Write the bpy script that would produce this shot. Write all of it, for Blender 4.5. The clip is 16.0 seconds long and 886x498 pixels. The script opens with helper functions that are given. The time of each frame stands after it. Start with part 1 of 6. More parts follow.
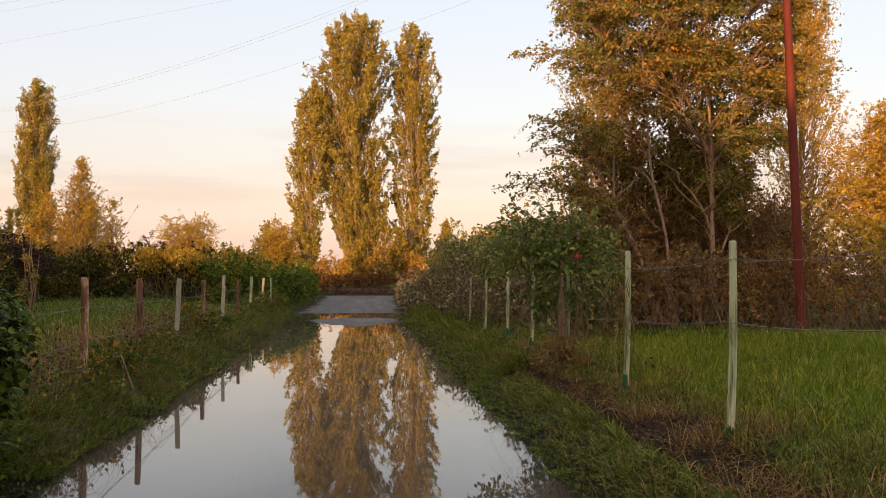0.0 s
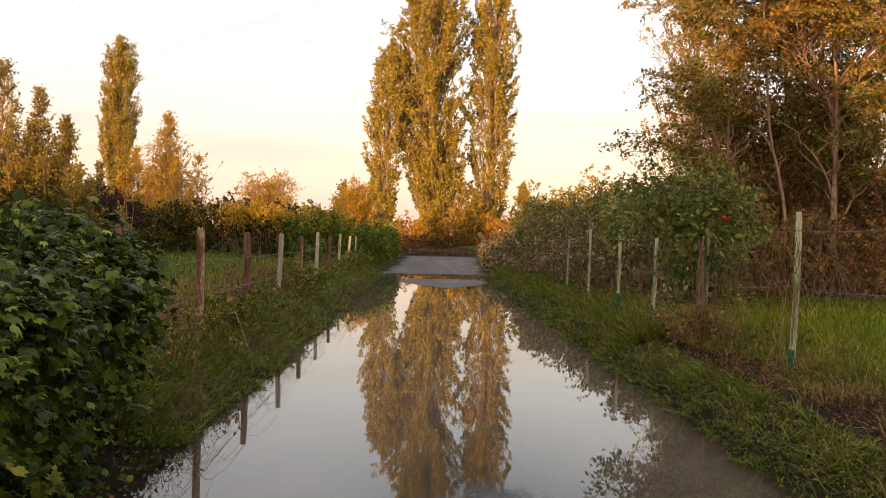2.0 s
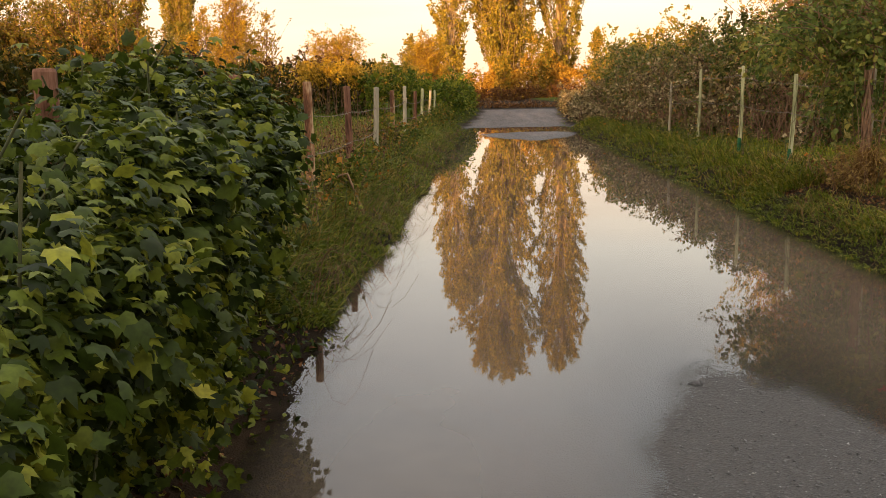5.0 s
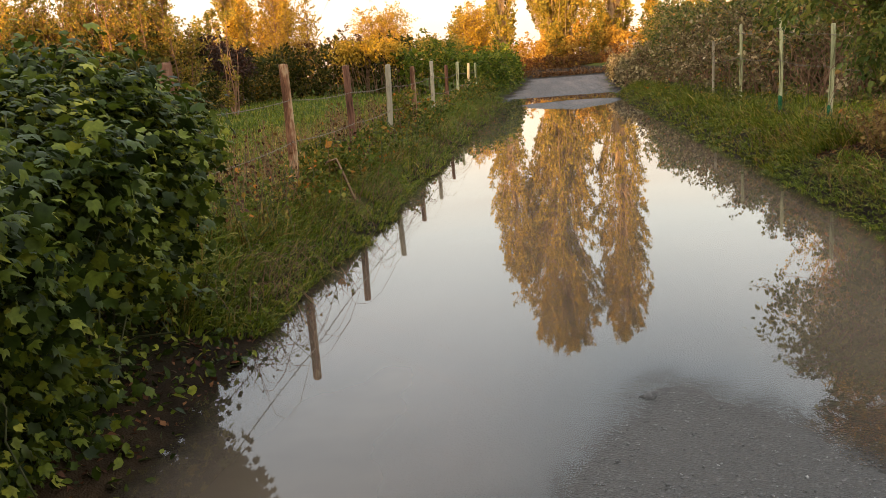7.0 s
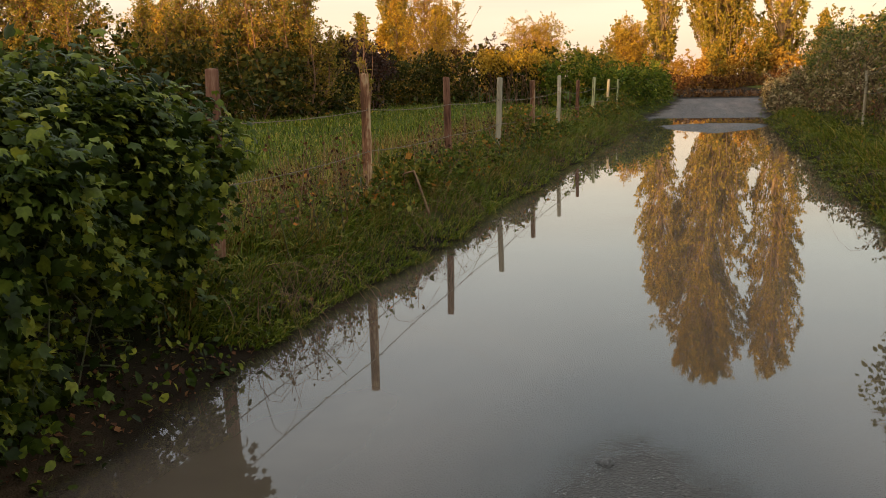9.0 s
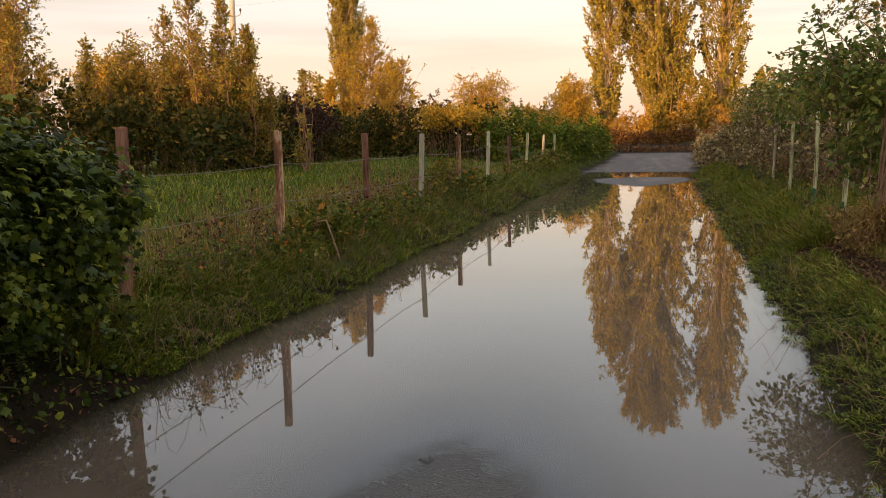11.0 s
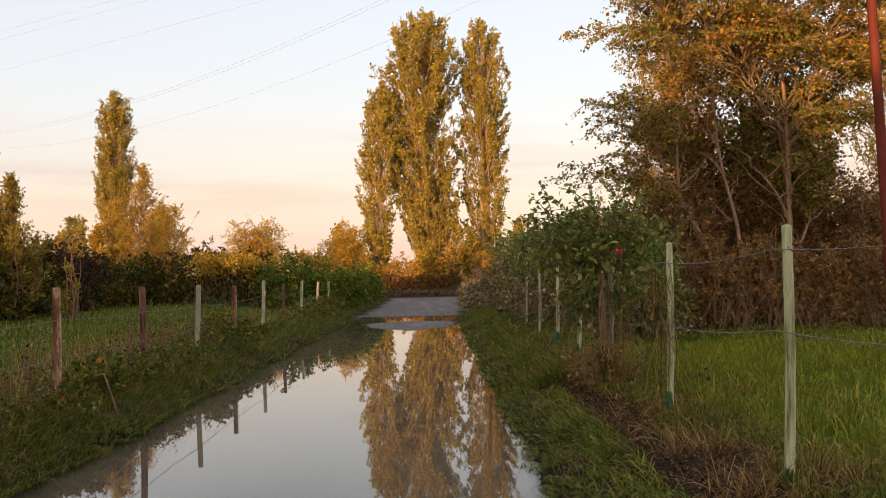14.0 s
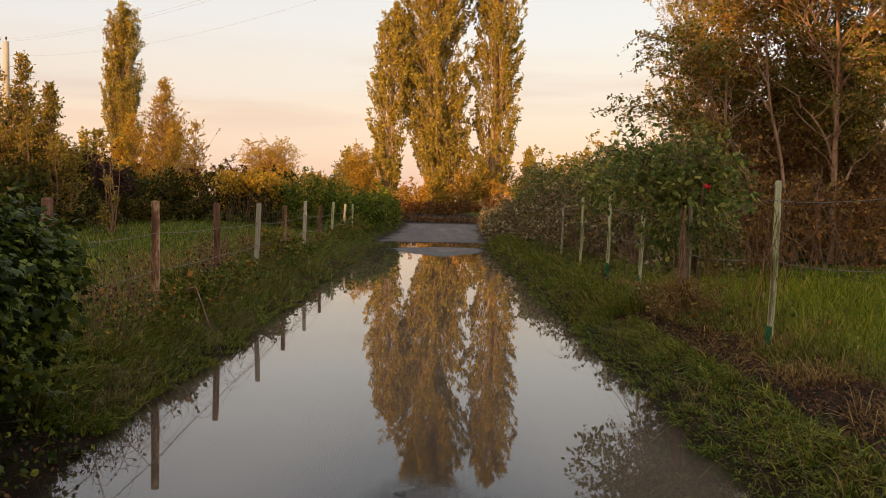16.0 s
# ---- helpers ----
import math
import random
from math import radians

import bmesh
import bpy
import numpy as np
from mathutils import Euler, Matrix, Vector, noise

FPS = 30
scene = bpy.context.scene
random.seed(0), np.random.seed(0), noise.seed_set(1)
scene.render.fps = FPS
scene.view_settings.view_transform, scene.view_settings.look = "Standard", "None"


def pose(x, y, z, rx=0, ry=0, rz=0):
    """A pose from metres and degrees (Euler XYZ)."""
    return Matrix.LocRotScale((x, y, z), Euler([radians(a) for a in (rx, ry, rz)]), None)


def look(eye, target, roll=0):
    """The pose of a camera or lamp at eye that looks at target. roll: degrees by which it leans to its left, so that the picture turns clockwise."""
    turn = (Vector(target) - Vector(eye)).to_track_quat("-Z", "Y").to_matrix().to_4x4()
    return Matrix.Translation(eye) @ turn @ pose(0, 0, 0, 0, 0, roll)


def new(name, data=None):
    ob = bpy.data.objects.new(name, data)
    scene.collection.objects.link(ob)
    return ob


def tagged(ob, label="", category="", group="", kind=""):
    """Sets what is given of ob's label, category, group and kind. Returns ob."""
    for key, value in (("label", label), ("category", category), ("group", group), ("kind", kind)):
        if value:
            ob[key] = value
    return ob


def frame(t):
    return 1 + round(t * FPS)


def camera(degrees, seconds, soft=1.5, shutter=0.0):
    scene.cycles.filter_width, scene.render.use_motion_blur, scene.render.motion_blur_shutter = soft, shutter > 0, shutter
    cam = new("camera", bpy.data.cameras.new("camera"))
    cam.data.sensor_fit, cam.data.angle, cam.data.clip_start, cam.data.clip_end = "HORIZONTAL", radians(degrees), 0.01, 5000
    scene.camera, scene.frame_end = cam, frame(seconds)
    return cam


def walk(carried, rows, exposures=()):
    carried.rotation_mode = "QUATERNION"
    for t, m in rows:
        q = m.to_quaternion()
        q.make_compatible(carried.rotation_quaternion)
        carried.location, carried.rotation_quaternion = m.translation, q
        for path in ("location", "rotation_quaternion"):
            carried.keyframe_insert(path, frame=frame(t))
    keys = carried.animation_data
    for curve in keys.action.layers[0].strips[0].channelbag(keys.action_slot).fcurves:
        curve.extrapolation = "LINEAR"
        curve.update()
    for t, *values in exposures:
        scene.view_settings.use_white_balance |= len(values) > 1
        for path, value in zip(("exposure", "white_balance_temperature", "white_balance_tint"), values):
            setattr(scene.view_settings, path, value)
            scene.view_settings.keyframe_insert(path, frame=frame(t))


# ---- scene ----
cam = camera(52.6, 16.0, soft=0.85)
PATH = [
    (0.0, pose(0.000, -0.000, 1.546, 91.60, -0.06, -7.90)),
    (0.5, pose(-0.111, 0.314, 1.570, 94.37, -0.27, -6.09)),
    (1.0, pose(-0.262, 0.454, 1.526, 92.05, -0.89, -0.75)),
    (1.5, pose(-0.449, 0.668, 1.556, 91.52, -0.52, -2.55)),
    (2.0, pose(-0.630, 0.874, 1.490, 89.15, -1.35, -3.57)),
    (2.5, pose(-0.798, 1.161, 1.492, 88.40, -1.14, -3.30)),
    (3.0, pose(-0.969, 1.191, 1.451, 87.55, -2.95, -3.63)),
    (3.5, pose(-1.155, 1.299, 1.432, 82.37, -3.32, -6.00)),
    (4.0, pose(-1.250, 1.465, 1.385, 81.12, -3.93, -7.89)),
    (4.5, pose(-1.291, 1.688, 1.395, 80.44, -1.97, -3.17)),
    (7.0, pose(-0.584, 2.460, 1.370, 78.48, 4.43, 4.14)),
    (7.5, pose(-0.410, 2.757, 1.381, 77.66, 3.09, 4.57)),
    (8.0, pose(-0.258, 2.928, 1.396, 77.68, 2.87, 11.98)),
    (10.5, pose(0.642, 2.340, 1.411, 82.72, 0.45, 14.83)),
    (11.0, pose(0.751, 2.216, 1.425, 82.79, 0.97, 11.49)),
    (11.5, pose(0.821, 1.967, 1.448, 83.74, 1.30, 5.35)),
    (12.0, pose(0.935, 1.861, 1.501, 87.23, 1.21, 1.75)),
    (12.5, pose(1.129, 1.685, 1.487, 87.48, 1.92, -0.06)),
    (13.0, pose(1.143, 1.592, 1.509, 88.91, 2.01, -0.17)),
    (13.5, pose(0.997, 1.408, 1.540, 91.64, 2.69, -0.79)),
    (14.0, pose(0.862, 1.333, 1.553, 91.64, 1.18, -2.76)),
    (14.5, pose(0.644, 1.448, 1.513, 92.65, -0.60, -3.71)),
    (15.0, pose(0.354, 1.468, 1.470, 89.98, -1.20, -2.62)),
    (15.5, pose(0.089, 1.327, 1.480, 86.10, -1.05, -0.58)),
    (16.0, pose(-0.148, 1.271, 1.550, 86.97, -1.11, -2.93)),
]
EXPOSURES = [(0.0, 0.14, 6520, 14), (0.5, 0.01, 6420, 16), (1.0, 0.39, 6620, 13), (1.5, 0.22, 6620, 14), (2.0, 0.42, 6820, 14), (2.5, 0.37, 6870, 14), (3.0, 0.54, 6920, 13), (3.5, 0.83, 7020, 14), (4.5, 0.71, 7570, 15), (7.0, 0.97, 6870, 10), (7.5, 1.02, 6770, 10),
             (8.2, 0.59, 6970, 6), (10.3, 0.31, 6770, 11), (11.5, 0.23, 6770, 13), (12.0, 0.09, 6720, 13), (12.5, 0.23, 6770, 12), (13.5, 0.17, 6620, 13), (14.5, 0.20, 6570, 12), (15.0, 0.30, 6670, 11), (15.5, 0.56, 6870, 14), (16.0, 0.04, 6970, 15)]
walk(cam, PATH, EXPOSURES)

# ---- light: low evening sun behind the camera, pale dusk sky ----
SUN_ELEVATION, SUN_AZIMUTH = 5.5, 212.0  # degrees; the azimuth is clockwise from +y

world = bpy.data.worlds.new("dusk_sky")
scene.world = world
world.use_nodes = True
wn, wl = world.node_tree.nodes, world.node_tree.links
wn.clear()
w_out = wn.new("ShaderNodeOutputWorld")
w_bg = wn.new("ShaderNodeBackground")
w_sky = wn.new("ShaderNodeTexSky")
w_sky.sky_type, w_sky.sun_disc = "NISHITA", False
w_sky.sun_elevation, w_sky.sun_rotation = radians(SUN_ELEVATION), radians(SUN_AZIMUTH)
w_sky.air_density, w_sky.dust_density, w_sky.ozone_density = 1.2, 2.0, 1.0
w_bg.inputs["Strength"].default_value = 1.0
w_gain = wn.new("ShaderNodeVectorMath")
w_gain.operation = "SCALE"
w_gain.inputs["Scale"].default_value = 0.09
wl.new(w_sky.outputs["Color"], w_gain.inputs[0])
# hazy layer over the whole dome: peach at the horizon, pale grey-blue above
w_co = wn.new("ShaderNodeTexCoord")
w_sep = wn.new("ShaderNodeSeparateXYZ")
wl.new(w_co.outputs["Generated"], w_sep.inputs[0])
w_map = wn.new("ShaderNodeMapping")
w_map.inputs["Scale"].default_value = (1.2, 1.2, 14.0)
wl.new(w_co.outputs["Generated"], w_map.inputs["Vector"])
w_noise = wn.new("ShaderNodeTexNoise")
w_noise.inputs["Scale"].default_value, w_noise.inputs["Detail"].default_value = 1.6, 4.0
wl.new(w_map.outputs["Vector"], w_noise.inputs["Vector"])
w_shift = wn.new("ShaderNodeMath")
w_shift.operation = "MULTIPLY_ADD"
w_shift.inputs[1].default_value, w_shift.inputs[2].default_value = 0.11, -0.055
wl.new(w_noise.outputs["Fac"], w_shift.inputs[0])
w_add = wn.new("ShaderNodeMath")
w_add.operation = "ADD"
wl.new(w_sep.outputs["Z"], w_add.inputs[0])
wl.new(w_shift.outputs[0], w_add.inputs[1])
w_ramp = wn.new("ShaderNodeValToRGB")
stops = [(0.0, (0.72, 0.51, 0.43)), (0.05, (0.72, 0.55, 0.485)), (0.11, (0.65, 0.56, 0.54)), (0.19, (0.63, 0.615, 0.64)),
         (0.34, (0.575, 0.615, 0.695)), (0.6, (0.64, 0.675, 0.74)), (1.0, (0.94, 0.96, 1.0))]
ramp = w_ramp.color_ramp
ramp.elements[0].position, ramp.elements[0].color = stops[0][0], (*stops[0][1], 1)
ramp.elements[1].position, ramp.elements[1].color = stops[-1][0], (*stops[-1][1], 1)
for pos, col in stops[1:-1]:
    ramp.elements.new(pos).color = (*col, 1)
wl.new(w_add.outputs[0], w_ramp.inputs["Fac"])
w_sum = wn.new("ShaderNodeVectorMath")
w_sum.operation = "ADD"
wl.new(w_gain.outputs[0], w_sum.inputs[0])
wl.new(w_ramp.outputs["Color"], w_sum.inputs[1])
w_band = wn.new("ShaderNodeValToRGB")
for k, (pos, v) in enumerate(((0.05, 0.0), (0.17, 0.0))):
    w_band.color_ramp.elements[k].position, w_band.color_ramp.elements[k].color = pos, (v, v, v, 1)
w_band.color_ramp.elements.new(0.10).color = (1, 1, 1, 1)
w_band.color_ramp.elements.new(0.135).color = (1, 1, 1, 1)
wl.new(w_sep.outputs["Z"], w_band.inputs["Fac"])
w_sheet = wn.new("ShaderNodeTexNoise")
w_sheet.inputs["Scale"].default_value, w_sheet.inputs["Detail"].default_value = 2.4, 5.0
wl.new(w_map.outputs["Vector"], w_sheet.inputs["Vector"])
w_soft = wn.new("ShaderNodeMapRange")
w_soft.inputs["From Min"].default_value, w_soft.inputs["From Max"].default_value = 0.42, 0.62
wl.new(w_sheet.outputs["Fac"], w_soft.inputs["Value"])
w_amt = wn.new("ShaderNodeMath")
w_amt.operation = "MULTIPLY"
wl.new(w_band.outputs["Color"], w_amt.inputs[0])
wl.new(w_soft.outputs[0], w_amt.inputs[1])
w_cloud = wn.new("ShaderNodeMix")
w_cloud.data_type, w_cloud.blend_type = "RGBA", "MULTIPLY"
wl.new(w_amt.outputs[0], w_cloud.inputs[0])
wl.new(w_sum.outputs[0], w_cloud.inputs[6])
w_cloud.inputs[7].default_value = (0.91, 0.86, 0.85, 1)
wl.new(w_cloud.outputs[2], w_bg.inputs["Color"])
wl.new(w_bg.outputs[0], w_out.inputs["Surface"])

sun_data = bpy.data.lights.new("sun", "SUN")
sun_data.energy, sun_data.angle, sun_data.color = 5.0, radians(0.5), (1.0, 0.61, 0.26)
sun = new("sun", sun_data)
sun_way = Vector((math.sin(radians(SUN_AZIMUTH)) * math.cos(radians(SUN_ELEVATION)),
                  math.cos(radians(SUN_AZIMUTH)) * math.cos(radians(SUN_ELEVATION)), math.sin(radians(SUN_ELEVATION))))
sun.matrix_world = look(sun_way * 60, (0, 0, 0))


# ---- materials ----
def make(name):
    m = bpy.data.materials.new(name)
    m.use_nodes = True
    nt = m.node_tree
    return m, nt, nt.nodes, nt.links, nt.nodes["Principled BSDF"]


def ramp_node(nodes, stops):
    r = nodes.new("ShaderNodeValToRGB")
    r.color_ramp.elements[0].position, r.color_ramp.elements[0].color = stops[0][0], (*stops[0][1], 1)
    r.color_ramp.elements[1].position, r.color_ramp.elements[1].color = stops[-1][0], (*stops[-1][1], 1)
    for p, c in stops[1:-1]:
        r.color_ramp.elements.new(p).color = (*c, 1)
    return r


def noise_node(nodes, links, scale, detail=4.0, vector=None, rough=0.6):
    n = nodes.new("ShaderNodeTexNoise")
    n.inputs["Scale"].default_value, n.inputs["Detail"].default_value, n.inputs["Roughness"].default_value = scale, detail, rough
    if vector is not None:
        links.new(vector, n.inputs["Vector"])
    return n


def object_coords(nodes):
    return nodes.new("ShaderNodeTexCoord").outputs["Object"]


def mix_color(nodes, links, fac, a, b, blend="MIX"):
    m = nodes.new("ShaderNodeMix")
    m.data_type, m.blend_type = "RGBA", blend
    for sock, val in ((m.inputs[0], fac), (m.inputs[6], a), (m.inputs[7], b)):
        if isinstance(val, (int, float)):
            sock.default_value = val
        elif isinstance(val, tuple):
            sock.default_value = (*val, 1)
        else:
            links.new(val, sock)
    return m.outputs[2]


def foliage(name, stops, patch=0.35, translucent=0.3, rough=0.55, patch_tint=(1.5, 1.0, 0.55), patch_scale=0.5, gloss=0.2):
    """Leaves: every leaf its own shade out of stops, with larger patches that turn."""
    m, nt, nodes, links, bsdf = make(name)
    geo = nodes.new("ShaderNodeNewGeometry")
    r = ramp_node(nodes, stops)
    links.new(geo.outputs["Random Per Island"], r.inputs["Fac"])
    co = object_coords(nodes)
    n = noise_node(nodes, links, patch_scale, 3.0, co)
    rr = ramp_node(nodes, [(0.42, (0, 0, 0)), (0.62, (1, 1, 1))])
    links.new(n.outputs["Fac"], rr.inputs["Fac"])
    turned = mix_color(nodes, links, 1.0, r.outputs["Color"], patch_tint, "MULTIPLY")
    amount = nodes.new("ShaderNodeMath")
    amount.operation = "MULTIPLY"
    amount.inputs[1].default_value = patch
    links.new(rr.outputs["Color"], amount.inputs[0])
    col = mix_color(nodes, links, amount.outputs[0], r.outputs["Color"], turned)
    mottle = noise_node(nodes, links, 48.0, 2.0, co)
    shade = ramp_node(nodes, [(0.3, (0.72, 0.72, 0.72)), (0.7, (1.25, 1.25, 1.2))])
    links.new(mottle.outputs["Fac"], shade.inputs["Fac"])
    col = mix_color(nodes, links, 1.0, col, shade.outputs["Color"], "MULTIPLY")
    links.new(col, bsdf.inputs["Base Color"])
    bsdf.inputs["Roughness"].default_value = rough
    bsdf.inputs["Specular IOR Level"].default_value = gloss
    tr = nodes.new("ShaderNodeBsdfTranslucent")
    links.new(col, tr.inputs["Color"])
    mix = nodes.new("ShaderNodeMixShader")
    mix.inputs[0].default_value = translucent
    links.new(bsdf.outputs[0], mix.inputs[1])
    links.new(tr.outputs[0], mix.inputs[2])
    links.new(mix.outputs[0], nodes["Material Output"].inputs["Surface"])
    return m


def rough_surface(name, stops, scale, rough=0.8, bump=0.3, stretch=(1, 1, 1), fine=40.0, distance=0.01, random_tint=0.0):
    """Bark, wood, soil and metal: noise at two scales for colour and relief."""
    m, nt, nodes, links, bsdf = make(name)
    mp = nodes.new("ShaderNodeMapping")
    mp.inputs["Scale"].default_value = stretch
    links.new(object_coords(nodes), mp.inputs["Vector"])
    a = noise_node(nodes, links, scale, 5.0, mp.outputs["Vector"])
    b = noise_node(nodes, links, fine, 4.0, mp.outputs["Vector"])
    both = nodes.new("ShaderNodeMath")
    both.operation = "MULTIPLY_ADD"
    both.inputs[1].default_value = 0.35
    links.new(b.outputs["Fac"], both.inputs[0])
    links.new(a.outputs["Fac"], both.inputs[2])
    shift = nodes.new("ShaderNodeMath")
    shift.operation = "SUBTRACT"
    shift.inputs[1].default_value = 0.175
    links.new(both.outputs[0], shift.inputs[0])
    r = ramp_node(nodes, stops)
    links.new(shift.outputs[0], r.inputs["Fac"])
    col = r.outputs["Color"]
    if random_tint:
        info = nodes.new("ShaderNodeObjectInfo")
        rr = ramp_node(nodes, [(0.0, (1 - random_tint,) * 3), (1.0, (1 + random_tint, 1 + random_tint * 0.8, 1 + random_tint * 0.6))])
        links.new(info.outputs["Random"], rr.inputs["Fac"])
        col = mix_color(nodes, links, 1.0, col, rr.outputs["Color"], "MULTIPLY")
    links.new(col, bsdf.inputs["Base Color"])
    bsdf.inputs["Roughness"].default_value = rough
    bsdf.inputs["Specular IOR Level"].default_value = 0.15
    bp = nodes.new("ShaderNodeBump")
    bp.inputs["Strength"].default_value, bp.inputs["Distance"].default_value = bump, distance
    links.new(both.outputs[0], bp.inputs["Height"])
    links.new(bp.outputs[0], bsdf.inputs["Normal"])
    return m


M_POPLAR = foliage("poplar_leaves", [(0.0, (0.18, 0.152, 0.028)), (0.5, (0.345, 0.265, 0.047)), (1.0, (0.53, 0.38, 0.072))], 0.3, 0.18, 0.6, (1.15, 0.84, 0.65), 0.25, 0.06)
M_TREE = foliage("thicket_tree_leaves", [(0.0, (0.072, 0.102, 0.021)), (0.45, (0.195, 0.198, 0.042)), (0.8, (0.37, 0.262, 0.056)), (1.0, (0.57, 0.33, 0.07))], 0.5, 0.34, 0.6, (1.6, 0.84, 0.6), 0.35, 0.06)
M_BRAMBLE = foliage("bramble_leaves", [(0.0, (0.052, 0.078, 0.016)), (0.6, (0.150, 0.175, 0.040)), (0.88, (0.31, 0.25, 0.08)), (1.0, (0.48, 0.22, 0.08))], 0.5, 0.28, 0.5, (1.35, 0.9, 0.6), 0.8, 0.2)
M_DRY_BRAMBLE = foliage("dry_bramble_leaves", [(0.0, (0.075, 0.055, 0.028)), (0.5, (0.215, 0.160, 0.080)), (0.85, (0.39, 0.29, 0.16)), (1.0, (0.58, 0.44, 0.27))], 0.45, 0.2, 0.6, (0.70, 0.85, 0.5), 0.8, 0.1)
M_HEDGE = foliage("hedge_leaves", [(0.0, (0.022, 0.030, 0.006)), (0.6, (0.060, 0.064, 0.013)), (0.93, (0.15, 0.115, 0.022)), (1.0, (0.32, 0.18, 0.03))], 0.45, 0.25, 0.55, (1.6, 1.0, 0.5), 0.22, 0.08)
M_OLIVE = foliage("olive_gold_leaves", [(0.0, (0.130, 0.128, 0.024)), (0.5, (0.315, 0.250, 0.045)), (1.0, (0.60, 0.37, 0.064))], 0.4, 0.32, 0.55, (1.2, 0.92, 0.6), 0.5, 0.1)
M_RUST = foliage("rusty_undergrowth_leaves", [(0.0, (0.28, 0.140, 0.024)), (0.5, (0.54, 0.30, 0.050)), (1.0, (0.72, 0.47, 0.095))], 0.45, 0.3, 0.55, (0.85, 0.72, 0.5), 0.5, 0.1)
M_GREEN_BUSH = foliage("bright_bush_leaves", [(0.0, (0.045, 0.075, 0.011)), (0.6, (0.115, 0.160, 0.020)), (1.0, (0.28, 0.28, 0.04))], 0.5, 0.3, 0.6, (1.5, 1.1, 0.6), 0.7, 0.1)
M_GOLD = foliage("golden_shrub_leaves", [(0.0, (0.23, 0.150, 0.019)), (0.5, (0.53, 0.315, 0.036)), (1.0, (0.74, 0.43, 0.055))], 0.4, 0.28, 0.5, (0.72, 0.85, 0.7), 0.6, 0.1)
M_DARK_RED = foliage("dark_red_hedge_leaves", [(0.0, (0.03, 0.018, 0.012)), (1.0, (0.085, 0.035, 0.022))], 0.2, 0.2, 0.5)
M_IVY = foliage("hop_leaves", [(0.0, (0.014, 0.024, 0.004)), (0.5, (0.046, 0.070, 0.009)), (0.86, (0.130, 0.158, 0.018)), (1.0, (0.27, 0.275, 0.034))], 0.4, 0.28, 0.5, (1.6, 1.2, 0.6), 1.6, 0.16)
M_GRASS = foliage("verge_grass", [(0.0, (0.048, 0.072, 0.008)), (0.6, (0.128, 0.162, 0.017)), (0.88, (0.24, 0.235, 0.030)), (1.0, (0.40, 0.28, 0.085))], 0.32, 0.3, 0.6, (1.4, 0.9, 0.7), 1.1, 0.08)
M_LUSH = foliage("lush_grass", [(0.0, (0.052, 0.080, 0.009)), (0.55, (0.130, 0.172, 0.018)), (0.9, (0.25, 0.265, 0.033)), (1.0, (0.42, 0.31, 0.09))], 0.15, 0.3, 0.45, (1.5, 1.0, 0.7), 0.9, 0.1)
M_FIELD = foliage("meadow_grass", [(0.0, (0.085, 0.116, 0.010)), (0.7, (0.205, 0.246, 0.021)), (0.93, (0.34, 0.31, 0.042)), (1.0, (0.45, 0.32, 0.09))], 0.35, 0.32, 0.65, (1.35, 0.95, 0.7), 0.5, 0.05)
M_STRAW = foliage("dead_grass", [(0.0, (0.12, 0.062, 0.020)), (0.6, (0.25, 0.150, 0.048)), (1.0, (0.44, 0.30, 0.11))], 0.4, 0.25, 0.6, (0.8, 0.6, 0.45), 1.5, 0.05)
M_THICKET = foliage("thicket_leaves", [(0.0, (0.11, 0.066, 0.030)), (0.5, (0.29, 0.155, 0.058)), (0.85, (0.34, 0.245, 0.072)), (1.0, (0.54, 0.25, 0.075))], 0.5, 0.34, 0.6, (1.25, 0.8, 0.6), 0.6, 0.06)
M_SCRUB = foliage("withered_scrub_leaves", [(0.0, (0.075, 0.035, 0.016)), (0.6, (0.19, 0.085, 0.032)), (1.0, (0.36, 0.19, 0.06))], 0.4, 0.25, 0.6, (0.8, 0.7, 0.6), 0.8, 0.08)
M_LITTER = foliage("fallen_leaves", [(0.0, (0.036, 0.014, 0.008)), (0.6, (0.105, 0.042, 0.021)), (1.0, (0.25, 0.115, 0.05))], 0.4, 0.1, 0.6, (0.7, 0.6, 0.5), 1.5, 0.1)
M_CLIMBER = foliage("climber_leaves", [(0.0, (0.065, 0.105, 0.024)), (0.6, (0.155, 0.195, 0.042)), (1.0, (0.33, 0.31, 0.08))], 0.45, 0.34, 0.5, (1.4, 1.0, 0.65), 1.5, 0.12)
M_WEED = foliage("weed_leaves", [(0.0, (0.045, 0.068, 0.012)), (0.6, (0.12, 0.15, 0.025)), (0.9, (0.22, 0.19, 0.04)), (1.0, (0.42, 0.15, 0.03))], 0.4, 0.25, 0.6, (1.5, 0.95, 0.6), 0.8, 0.08)
M_BARK = rough_surface("bark", [(0.3, (0.18, 0.085, 0.048)), (0.7, (0.46, 0.26, 0.15))], 6.0, 0.85, 0.6, (1, 1, 0.25), 60.0, 0.02)
M_PALE_BARK = rough_surface("pale_orange_bark", [(0.3, (0.26, 0.14, 0.085)), (0.7, (0.56, 0.35, 0.22))], 6.0, 0.85, 0.6, (1, 1, 0.25), 60.0, 0.02)
M_POPLAR_BARK = rough_surface("poplar_bark", [(0.3, (0.26, 0.17, 0.095)), (0.7, (0.52, 0.36, 0.21))], 3.0, 0.85, 0.6, (1, 1, 0.3), 30.0, 0.03)
M_STEM = rough_surface("dry_stems", [(0.3, (0.12, 0.066, 0.038)), (0.7, (0.29, 0.17, 0.10))], 8.0, 0.8, 0.3)
